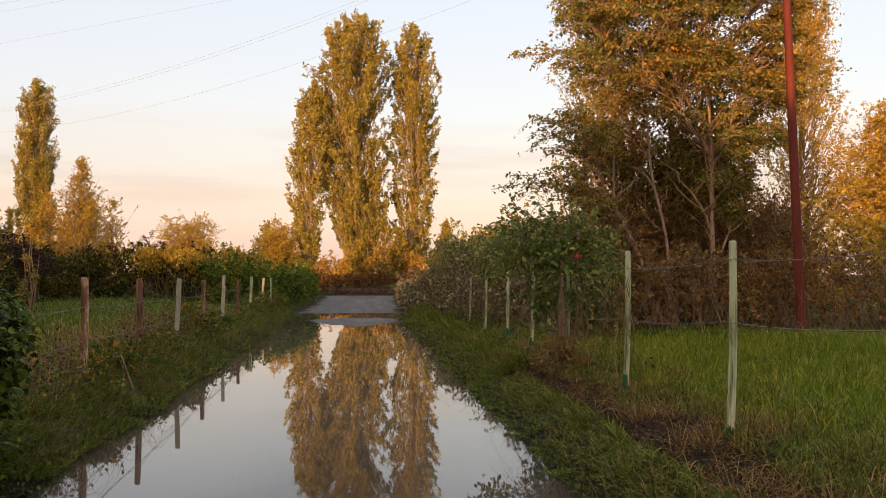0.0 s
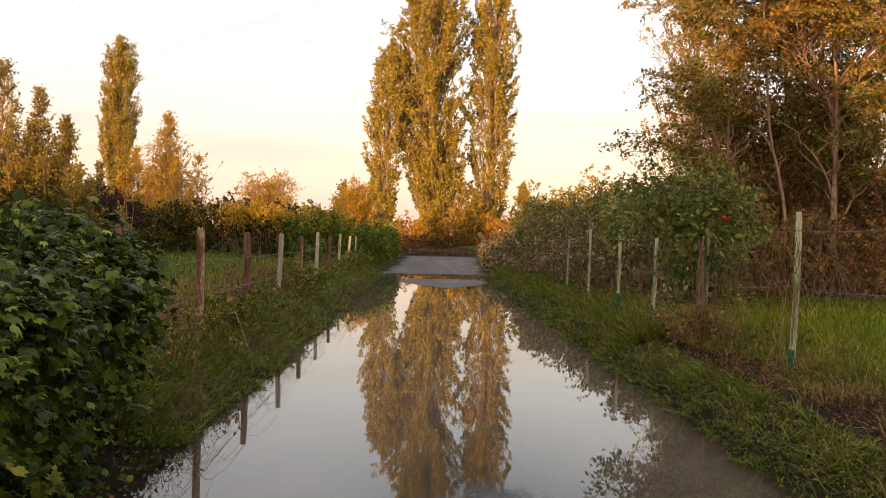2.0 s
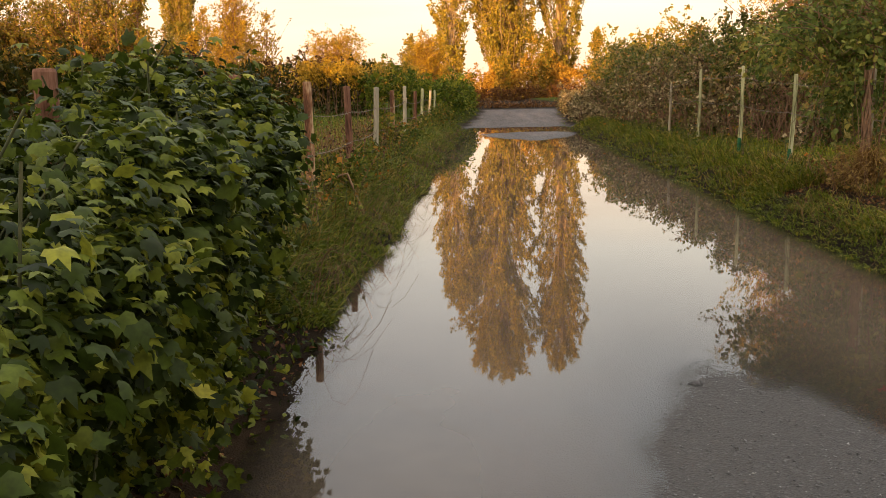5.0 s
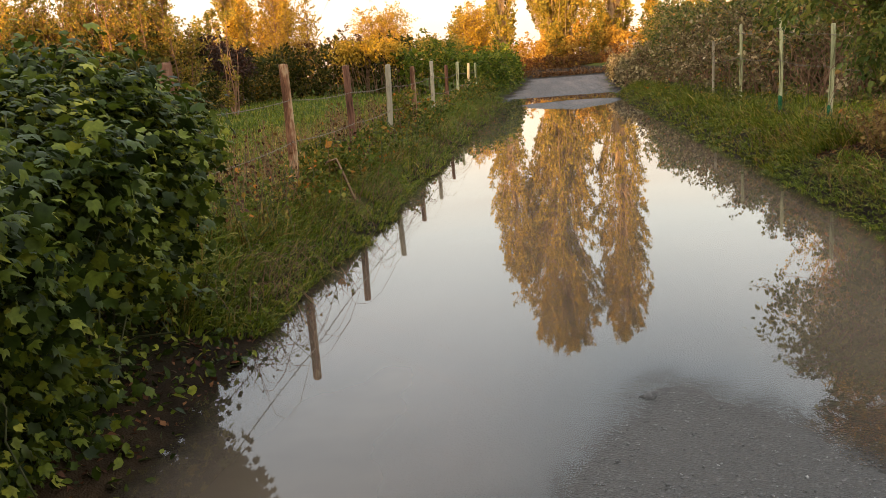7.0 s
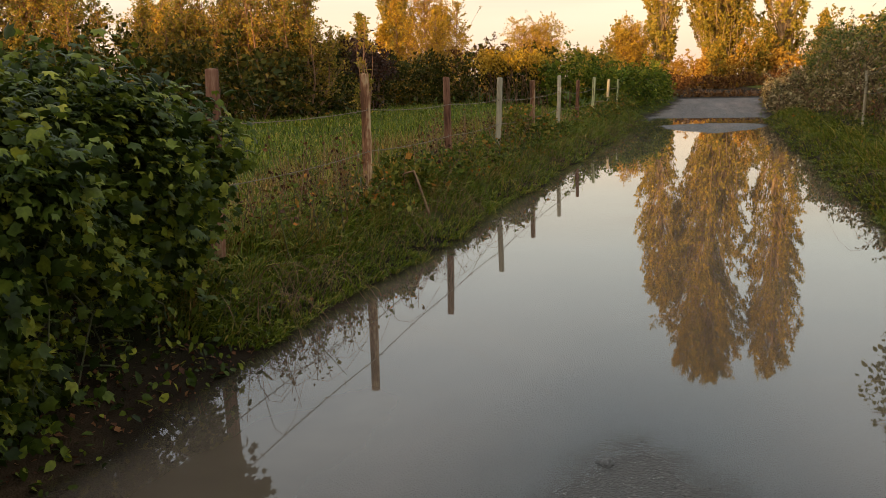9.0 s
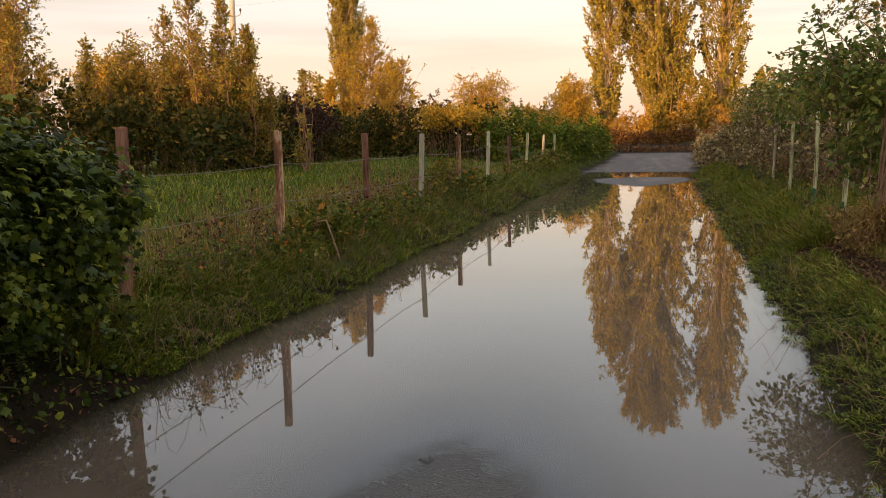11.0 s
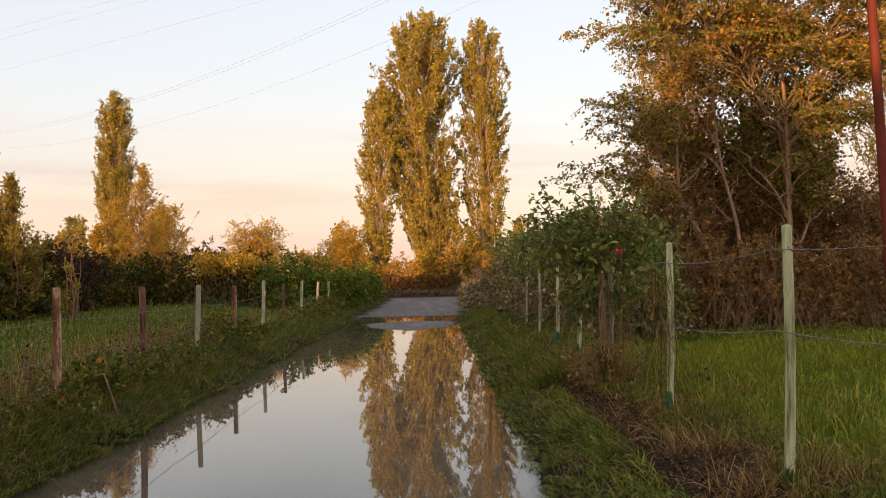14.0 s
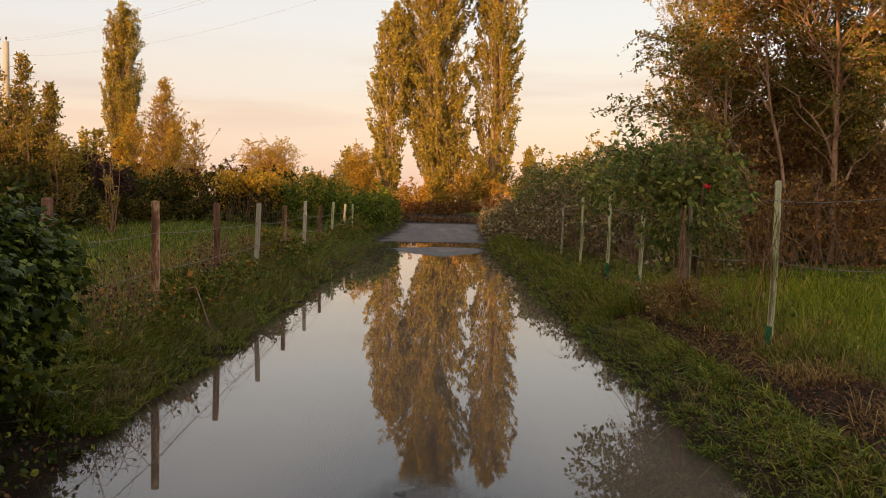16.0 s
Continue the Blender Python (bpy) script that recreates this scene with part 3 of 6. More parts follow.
xs, ys = axis_marks(-6.0, 8.0, 0.085, 1.0), axis_marks(0.5, 44.0, 0.115, 1.0)
gx, gy = np.meshgrid(xs, ys)
gz = ground_height(gx, gy)
verts = np.stack([gx, gy, gz], -1).reshape(-1, 3)
nx = len(xs)
ii, jj = np.meshgrid(np.arange(len(ys) - 1), np.arange(nx - 1), indexing="ij")
q0 = (ii * nx + jj).ravel()
ground_mesh = mesh_of("ground", verts, np.stack([q0, q0 + 1, q0 + nx + 1, q0 + nx], -1), M_GROUND, True)
dd = np.maximum(edge_left(gy) - gx, gx - edge_right(gy))
road_mask = np.where(gy > 33, step(0.30, -0.25, dd + 0.12 * wave(gx * 3, gy * 2, 3.0)), step(-0.05, -0.45, dd)) * (gy < 47)
att = ground_mesh.attributes.new("road", "FLOAT", "POINT")
att.data.foreach_set("value", road_mask.astype(np.float32).ravel())
turf = step(0.9, 1.7, edge_left(gy) - gx) + step(1.2, 2.0, gx - edge_right(gy)) + 0.75 * step(0.1, 0.4, edge_left(gy) - gx) * step(6.0, 8.0, gy)
att = ground_mesh.attributes.new("turf", "FLOAT", "POINT")
att.data.foreach_set("value", np.clip(turf, 0, 1).astype(np.float32).ravel())
att = ground_mesh.attributes.new("dry", "FLOAT", "POINT")
att.data.foreach_set("value", (step(24.5, 27, gy) * step(0.0, 0.035 + 0.05 * step(33, 35, gy), gz + 0.012 * wave(gx * 2.5, gy * 1.2, 6.0))).astype(np.float32).ravel())
tagged(new("ground", ground_mesh), "muddy ground with a sunken wet asphalt lane between grassy banks", "ground", kind="structure")

wxs, wys = np.arange(-3.2, 3.6, 0.09), np.arange(-8.0, 38.5, 0.13)
wx, wy = np.meshgrid(wxs, wys)
depth = np.maximum(-ground_height(wx, wy), 0)
wn_ = len(wxs)
ii, jj = np.meshgrid(np.arange(len(wys) - 1), np.arange(wn_ - 1), indexing="ij")
q0 = (ii * wn_ + jj).ravel()
water_mesh = mesh_of("water", np.stack([wx, wy, wx * 0], -1).reshape(-1, 3), np.stack([q0, q0 + 1, q0 + wn_ + 1, q0 + wn_], -1), M_WATER, True)
att = water_mesh.attributes.new("turbid", "FLOAT", "POINT")
att.data.foreach_set("value", (1 - np.exp(-depth * 48)).astype(np.float32).ravel())
att = water_mesh.attributes.new("depth", "FLOAT", "POINT")
att.data.foreach_set("value", depth.astype(np.float32).ravel())
tagged(new("water", water_mesh), "still brown flood water that mirrors the sky and poplars", "water", kind="structure")


def on_ground(p):
    p = np.asarray(p, float)
    return np.column_stack([p[:, 0], p[:, 1], ground_height(p[:, 0], p[:, 1])])


# ---- trees ----
def upright_tree(name, base, profile, branches, per_branch, leaf, leaf_material, bark, label, trunks=((0, 0),), category="tree",
                 group="", trunk_radius=0.3, jitter=0.35, rise=(2.5, 6.0), bare=0.3, loose=0.0):
    """A narrow tree with steep branches. profile: rows of height, sideways shift, radius."""
    tree = thing(name, base, label, category, group)
    pz, pc, pr = (np.array(c, float) for c in zip(*profile))
    top = pz[-1]
    wood = Tubes()
    for tx, ty in trunks:
        zz = np.linspace(-0.3, top * 0.93, 14)
        share = np.clip(zz / (top * 0.35), 0, 1)
        cx = tx + (np.interp(zz, pz, pc) - tx * 0.5) * share + 0.12 * np.sin(zz * 0.7 + tx)
        cy = ty * (1 - share * 0.5) + 0.1 * np.cos(zz * 0.9 + ty)
        wood.add(np.stack([cx, cy, zz], 1), trunk_radius * np.linspace(1.15, 0.08, 14), 7)
    limbs = []
    for _ in range(branches):
        z1 = top * rng.uniform(0.0, 1.0) ** 0.85
        z1 = pz[0] + (top - pz[0]) * (z1 / top)
        z0 = max(z1 - rng.uniform(*rise), pz[0] * 0.6)
        a = rng.uniform(0, 2 * math.pi)
        r1 = np.interp(z1, pz, pr) * math.sqrt(rng.uniform(0.12, 1.0)) * (1 + loose * rng.normal())
        c0, c1 = np.interp(z0, pz, pc), np.interp(z1, pz, pc)
        tx, ty = trunks[rng.integers(len(trunks))]
        t = np.linspace(0, 1, 5)
        rad = r1 * t ** 0.6
        limbs.append(np.stack([c0 + (c1 - c0) * t + np.cos(a) * rad + tx * 0.5 * (1 - t), np.sin(a) * rad + ty * 0.5 * (1 - t), z0 + (z1 - z0) * t], 1))
    limbs = np.array(limbs)
    wood.many(limbs, trunk_radius * 0.16 * np.linspace(1, 0.25, 5), 4)
    per = 13
    paths, at, ways = sprays(limbs, max(per_branch // per, 2), jitter * 2.6, per, 0.75, bare, 0.42, 0.05, leaf * 0.45)
    part("trunk", wood.mesh("trunk", bark), tree)
    tangle("crown", leaves("crown", at, leaf, leaf_material, ways, 0.25, 0.04), tree)
    return tree


def cone_tree(name, base, height, radius, boughs, leaf, leaf_material, bark, label, per=9, category="tree", group=""):
    """A pointed young tree: one leader, side leaders below, and rising boughs that shorten towards the tip."""
    tree = thing(name, base, label, category, group)
    wood, limbs = Tubes(), []
    leaders = [(0.0, 0.0, height)] + [(radius * 0.5 * math.cos(a), radius * 0.5 * math.sin(a), height * rng.uniform(0.50, 0.76)) for a in (0.6, 2.4, 3.9, 5.3)]
    for n, (lx, ly, h) in enumerate(leaders):
        t = np.linspace(0, 1, 8)
        line = np.stack([lx * np.minimum(t * 2.5, 1) + 0.03 * np.sin(t * 8 + n), ly * np.minimum(t * 2.5, 1) + 0.03 * np.cos(t * 7 + n), -0.1 + (h + 0.1) * t], 1)
        wood.add(line, np.linspace(0.012 + 0.006 * height, 0.004, 8), 5)
        reach = radius * (1.0 if n == 0 else 0.55)
        for _ in range(boughs if n == 0 else boughs // 3):
            u = rng.uniform(0.08, 0.985)
            out = reach * (1 - u) ** 1.15 * rng.uniform(0.4, 1.1) + 0.04
            a = rng.uniform(0, 2 * math.pi)
            start = np.array([np.interp(u, t, line[:, k]) for k in range(3)])
            v = np.linspace(0, 1, 5)[:, None]
            limbs.append(start + np.array([math.cos(a) * out, math.sin(a) * out, 0]) * v + np.array([0, 0, out * rng.uniform(0.6, 1.35) + 0.06]) * v ** 1.4)
    limbs = np.array(limbs)
    wood.many(limbs, np.linspace(0.010, 0.004, 5), 3)
    paths, at, ways = sprays(limbs, 6, 0.16 + 0.07 * radius, per, 0.25, 0.15, 0.6, 0.05, 0.012)
    wood.many(paths[::2], (0.006, 0.005, 0.004, 0.002), 3)
    part("trunk", wood.mesh("trunk", bark), tree)
    tangle("crown", leaves("crown", at, leaf, leaf_material, ways, 0.1, 0.05), tree)
    return tree


def spreading_tree(name, base, stems, blobs, targets, per_clump, leaf, leaf_material, bark, label, clump=0.42, stem_radius=0.09, category="tree", shape=(LEAF_V, LEAF_F)):
    """A many-stemmed tree. blobs: rows of centre and radii of the crown's masses; every limb ends in a clump of leaves."""
    tree = thing(name, base, label, category)
    wood = Tubes()
    blobs = np.array(blobs, float)
    share = blobs[:, 3] * blobs[:, 4] * blobs[:, 5]
    share = share / share.sum()
    lines = []
    for sx, sy, tx, ty, tz in stems:
        t = np.linspace(0, 1, 9)
        bend = np.stack([np.sin(t * 5 + sx) * 0.10, np.cos(t * 4 + sy) * 0.10, 0 * t], 1)
        line = np.stack([sx + (tx - sx) * t ** 1.2, sy + (ty - sy) * t, -0.2 + tz * t], 1) + bend * t[:, None]
        wood.add(line, stem_radius * np.linspace(1.2, 0.25, 9), 6)
        lines.append(line)
    limbs = []
    for _ in range(targets):
        c = blobs[rng.choice(len(blobs), p=share)]
        v = unit(rng.normal(size=(1, 3)))[0] * rng.uniform(0.2, 1.0) ** 0.5
        goal = c[:3] + v * c[3:]
        gap = np.array([np.linalg.norm(l[-1][:2] - goal[:2]) for l in lines])
        line = lines[int(rng.choice(np.argsort(gap)[:2]))]
        z_from = max(0.6, goal[2] - rng.uniform(0.6, 2.2))
        start = line[int(np.argmin(abs(line[:, 2] - z_from)))]
        t = np.linspace(0, 1, 6)[:, None]
        limbs.append(start + (goal - start) * t + np.array([0, 0, 0.25]) * np.sin(t * math.pi) + rng.normal(size=(6, 3)) * 0.10)
    limbs = np.array(limbs)
    wood.many(limbs, stem_radius * 0.24 * np.linspace(1, 0.2, 6), 4)
    per = 11
    paths, at, ways = sprays(limbs, max(per_clump // per, 2), clump * 2.0, per, 0.25, 0.42, 0.62, 0.18, leaf * 0.4)
    wood.many(paths[::3], np.array([0.007, 0.006, 0.005, 0.003]) * (1 + stem_radius * 4), 3)
    part("trunk", wood.mesh("trunk", bark), tree)
    tangle("crown", leaves("crown", at, leaf, leaf_material, ways, 0.3, 0.15, shape), tree)
    return tree


def layered_tree(name, base, stems, outline, boughs, twigs, per, leaf, leaf_material, bark, label, rise=(0.15, 0.55), snags=0, category="tree"):
    """A tree of nearly level boughs, each a flat fan of leafy twigs. stems: rows of x, y, z points and a radius; outline: rows of height, reach towards -x, reach towards +x."""
    tree = thing(name, base, label, category)
    wood, lines = Tubes(), []
    for pts, r in stems:
        pts = np.array(pts, float)
        t = np.linspace(0, 1, 14)
        u = np.linspace(0, 1, len(pts))
        line = np.stack([np.interp(t, u, pts[:, k]) for k in range(3)], 1)
        line[:, :2] += np.stack([np.sin(t * 9 + pts[0, 0] * 3), np.cos(t * 8 + pts[0, 1] * 3)], 1) * 0.05
        wood.add(line, r * np.linspace(1.15, 0.14, 14), 7)
        lines.append(line)
    oz, ol, orr = (np.array(c, float) for c in zip(*outline))
    limbs = []
    for _ in range(boughs):
        z = oz[0] + (oz[-1] - oz[0]) * rng.uniform()
        a = rng.uniform(0, 2 * math.pi)
        side = math.cos(a)
        reach = np.interp(z, oz, ol if side < 0 else orr)
        reach = (abs(side) * reach + (1 - abs(side)) * min(reach, 2.6)) * (1 + 0.14 * math.sin(z * 4.3 + a * 2) + 0.08 * math.sin(z * 9.1 - a * 3))
        if math.sin(a) < -0.2 and abs(side) < 0.8 and z < 5.3 and rng.uniform() < 0.85:
            continue
        goal = np.array([side * reach, math.sin(a) * reach * 0.75, z]) * np.array([1, 1, 0]) * rng.uniform(0.55, 1.04) ** 0.7
        ok = [l for l in lines if l[-1, 2] > z - 0.4] or lines[:1]
        line = ok[int(np.argmin([np.hypot(*(l[np.argmin(abs(l[:, 2] - z)), :2] - goal[:2])) + rng.uniform(0, 1.2) for l in ok]))]
        run = max(np.hypot(*(goal[:2] - line[7, :2])), 0.4)
        z0 = z - run * rng.uniform(*rise)
        start = line[int(np.argmin(abs(line[:, 2] - max(z0, 0.5))))]
        goal[2] = z
        t = np.linspace(0, 1, 7)[:, None]
        limbs.append(start + (goal - start) * t + np.array([0, 0, 0.16 * run]) * np.sin(t * math.pi) + rng.normal(size=(7, 3)) * 0.035 * run ** 0.5)
    limbs = np.array(limbs)
    wood.many(limbs, np.linspace(0.017, 0.005, 7), 4)
    m, k = limbs.shape[:2]
    u = rng.uniform(0.30, 1.0, (m, twigs))
    f = u * (k - 1)
    i = np.minimum(f.astype(int), k - 2)
    w = (f - i)[..., None]
    row = np.arange(m)[:, None]
    org = limbs[row, i] * (1 - w) + limbs[row, i + 1] * w
    along = unit(limbs[row, i + 1] - limbs[row, i])
    across = unit(np.cross(along, np.array([0, 0, 1.0]))) * np.where(rng.uniform(size=(m, twigs, 1)) < 0.5, -1, 1)
    way = unit(along * 0.75 + across * rng.uniform(0.2, 1.0, (m, twigs, 1)) + rng.normal(size=(m, twigs, 3)) * np.array([0.2, 0.2, 0.24]))
    ln = (0.62 * rng.uniform(0.5, 1.3, (m, twigs)) * (1.2 - 0.6 * u))[..., None]
    t = np.linspace(0, 1, 3)[:, None]
    hang = np.array([0, 0, -0.22])
    paths = org[..., None, :] + (way * ln)[..., None, :] * t + (hang * ln)[..., None, :] * t * t
    wood.many(paths.reshape(-1, 3, 3)[::2], np.array([0.008, 0.006, 0.003]), 3)
    v = rng.uniform(0.1, 1.05, (m, twigs, per, 1))
    at = org[..., None, :] + (way * ln)[..., None, :] * v + (hang * ln)[..., None, :] * v * v + rng.normal(size=(m, twigs, per, 3)) * np.array([0.045, 0.045, 0.03])
    ways = way[..., None, :] * 0.8 + rng.normal(size=(m, twigs, per, 3)) * 0.5
    for _ in range(snags):
        line = lines[rng.integers(len(lines))]
        s0 = line[rng.integers(2, 8)]
        t = np.linspace(0, 1, 6)[:, None]
        a = rng.uniform(0, 2 * math.pi)
        tip = np.array([math.cos(a) * 1.3, math.sin(a) * 0.7, rng.uniform(0.5, 1.6)]) * rng.uniform(0.4, 1.0)
        wood.add(s0 + tip * t + np.array([0, 0, 0.2]) * t * t + rng.normal(size=(6, 3)) * 0.035, np.linspace(0.020, 0.006, 6), 5)
    part("trunk", wood.mesh("trunk", bark), tree)
    tangle("crown", leaves("crown", at.reshape(-1, 3), leaf, leaf_material, ways.reshape(-1, 3), 0.3, 0.35), tree)
    return tree


def hedge(name, line, leaf, count, leaf_material, label, clumps=260, clump=0.3, stems=120, stem_material=None, category="hedge", low=0.05, shape=(LEAF_V, LEAF_F),
          flat=0.22, rugged=0.16, shell=0.55, core=8, canes=0, hollow=None):
    """A hedge along line: rows of x, y, half width, top height. Leaves in clumps, thicker towards its skin, on woody stems."""
    line = np.array(line, float)
    run = np.concatenate([[0], np.cumsum(np.hypot(*np.diff(line[:, :2], axis=0).T))])
    base = (line[0, 0], line[0, 1], float(ground_height(line[0, 0], line[0, 1])))
    ob = thing(name, base, label, category)
    s = rng.uniform(0, run[-1], clumps)
    cx, cy, hw, top = (np.interp(s, run, line[:, k]) for k in range(4))
    k = np.clip(np.searchsorted(run, s) - 1, 0, len(line) - 2)
    dirs = np.diff(line[:, :2], axis=0)
    dirs = dirs / np.linalg.norm(dirs, axis=1, keepdims=True)
    nrm = np.stack([-dirs[k, 1], dirs[k, 0]], 1)
    gr = ground_height(cx, cy)
    top = top * (1 + rugged * wave(s * 1.3, s * 0.4, line[0, 1]))
    a = rng.uniform(0.0, math.pi, clumps)
    r = rng.uniform(shell, 1.0, clumps)
    off = np.cos(a) * r * hw
    hh = low + (top - gr - low) * np.where(rng.uniform(size=clumps) < 0.55, np.sin(a) ** 0.7 * r, rng.uniform(0, 1, clumps) * np.sin(a) ** 0.3)
    cen = np.stack([cx + nrm[:, 0] * off, cy + nrm[:, 1] * off, gr + hh], 1)
    inner = np.stack([cx + nrm[:, 0] * off * 0.45, cy + nrm[:, 1] * off * 0.45, gr + hh * 0.6 - clump * 0.4], 1)
    t = np.linspace(0, 1, 4)[None, :, None]
    limbs = inner[:, None] + (cen - inner)[:, None] * t + np.array([0, 0, clump * 0.5]) * np.sin(t * math.pi)
    per = 9
    paths, pts, ways = sprays(limbs, max(count // clumps // per, 2), clump * 1.7, per, 0.18, 0.35, 0.75, 0.35, leaf * 0.3)
    pts[:, 2] = np.maximum(pts[:, 2], ground_height(pts[:, 0], pts[:, 1]) + 0.02)
    wood = Tubes()
    for i in rng.choice(clumps, min(stems, clumps), replace=False):
        goal = cen[i]
        foot = np.array([cx[i] + rng.normal() * 0.15, cy[i] + rng.normal() * 0.15, gr[i] - 0.05])
        t = np.linspace(0, 1, 6)[:, None]
        path = foot + (goal - foot) * t + np.array([0, 0, 0.5]) * np.sin(t * math.pi) * rng.uniform(0, 0.8) + rng.normal(size=(6, 3)) * 0.04
        wood.add(path, rng.uniform(0.008, 0.02) * np.linspace(1, 0.3, 6), 4)
    if clump < 0.3:
        wood.many(paths[::4], np.array([0.005, 0.0045, 0.004, 0.003]), 3)
    if canes:
        high = np.argsort(cen[:, 2] - gr)[-clumps // 2:]
        i = rng.choice(high, canes)
        ang = rng.uniform(0, 2 * math.pi, canes)
        ln = rng.uniform(0.35, 1.0, canes)[:, None]
        way = np.stack([np.cos(ang) * 0.7, np.sin(ang) * 0.7, rng.uniform(0.5, 1.5, canes)], 1) * ln
        t = np.linspace(0, 1, 6)
        arcs = cen[i][:, None] + way[:, None] * t[None, :, None] - np.array([0, 0, 0.75]) * (ln * t ** 2)[..., None]
        wood.many(arcs, np.linspace(0.008, 0.003, 6), 3)
        u = rng.uniform(0.1, 1.0, (canes, 16))
        at = cen[i][:, None] + way[:, None] * u[..., None] - np.array([0, 0, 0.75]) * (ln * u ** 2)[..., None] + rng.normal(size=(canes, 16, 3)) * leaf * 0.4
        pts = np.concatenate([pts, at.reshape(-1, 3)])
        ways = np.concatenate([ways, np.repeat(way, 16, 0)])
    if hollow is not None:
        keep = (((pts - np.array(hollow[:3])) / np.array(hollow[3:])) ** 2).sum(1) > 1
        pts, ways = pts[keep], ways[keep]
    wood.v = [v - np.array(base) for v in wood.v]
    tangle("brushwood", wood.mesh("brushwood", stem_material or M_STEM), ob)
    tangle("foliage", leaves("foliage", pts - np.array(base), leaf, leaf_material, ways, 0.35, flat, shape), ob)
    if core:
        m = clumps * core
        s = rng.uniform(0, run[-1], m)
        cx, cy, hw, top = (np.interp(s, run, line[:, k]) for k in range(4))
        gr = ground_height(cx, cy)
        inner = np.stack([cx + rng.normal(size=m) * hw * 0.3, cy + rng.normal(size=m) * hw * 0.3, gr + (top - gr) * rng.uniform(0.02, 0.80, m)], 1)
        if hollow is not None:
            inner = inner[(((inner - np.array(hollow[:3])) / np.array(hollow[3:])) ** 2).sum(1) > 1]
        tangle("inner_growth", leaves("inner_growth", inner - np.array(base), leaf * 1.6, leaf_material, None, 0.2, 0.2, shape), ob)
    return ob


G0 = 0.60  # ground behind the crest of the lane
upright_tree("poplar", (3.1, 86.0, G0), [(1.6, 0.9, 1.3), (3.0, 0.9, 1.9), (5.5, 0.8, 2.7), (8, 0.4, 3.5), (12, -0.1, 4.2), (17, -0.1, 4.4), (21, 0.0, 4.2), (23.0, 0.1, 3.7), (24.6, 0.2, 2.7), (25.6, 0.1, 1.3), (26.0, 0.0, 0.3)],
             470, 130, 0.20, M_POPLAR, M_POPLAR_BARK, "tall golden green poplar with several sunlit trunks", ((-0.8, 0.3), (0.5, -0.4), (1.6, 0.2)), group="poplars past the lane", trunk_radius=0.36, bare=0.45, loose=0.10, jitter=0.31)
upright_tree("poplar", (9.1, 87.0, G0), [(1.6, 0, 1.0), (3.2, 0, 1.5), (6, 0, 2.1), (11, 0.0, 2.6), (16, 0.0, 2.7), (20, 0.0, 2.7), (22.6, 0.0, 2.6), (24.2, -0.1, 1.8), (25.0, -0.1, 0.8), (25.3, -0.1, 0.2)],
             260, 130, 0.20, M_POPLAR, M_POPLAR_BARK, "tall slim golden green poplar beside a wider one", ((-0.2, 0), (0.6, 0.2)), group="poplars past the lane", trunk_radius=0.34, bare=0.45, loose=0.10, jitter=0.31)
upright_tree("poplar", (-1.0, 85.0, G0), [(1.6, 0, 0.7), (2.8, 0, 1.0), (5, 0, 1.4), (9, 0.1, 2.1), (12, 0.1, 2.4), (15, 0.3, 2.2), (17.5, 0.5, 1.5), (18.8, 0.5, 0.3)],
             180, 117, 0.20, M_POPLAR, M_POPLAR_BARK, "shorter golden green poplar with a narrow crown", ((0, 0),), group="poplars past the lane", trunk_radius=0.28, bare=0.45, loose=0.10, jitter=0.31)
upright_tree("poplar", (-29.8, 100.0, G0), [(1.0, 0, 1.6), (6, -0.1, 2.0), (12, -0.1, 2.3), (16, 0, 2.4), (18.6, 0, 2.1), (20.3, 0.1, 1.4), (21.4, 0, 0.3)],
             330, 117, 0.19, M_POPLAR, M_POPLAR_BARK, "lone dark gold poplar behind a hedge", ((0, 0),), group="poplars past the lane", trunk_radius=0.32)
for px, py, h, r in ((-51.0, 150.0, 11.8, 1.5), (-54.5, 152.0, 9.2, 1.2), (-60.0, 165.0, 9.6, 1.1), (-63.5, 168.0, 8.6, 1.1), (-48.2, 190.0, 9.6, 1.2), (-50.8, 192.0, 9.0, 1.2), (-75.0, 172.0, 10.0, 1.3)):
    upright_tree("poplar", (px, py, G0), [(1, 0, r * 0.8), (h * 0.5, 0, r), (h * 0.8, 0, r * 0.7), (h, 0, 0.15)], 46, 60, 0.42, M_POPLAR, M_POPLAR_BARK,
                 "small distant poplar on the skyline", ((0, 0),), group="far poplars", trunk_radius=0.2)

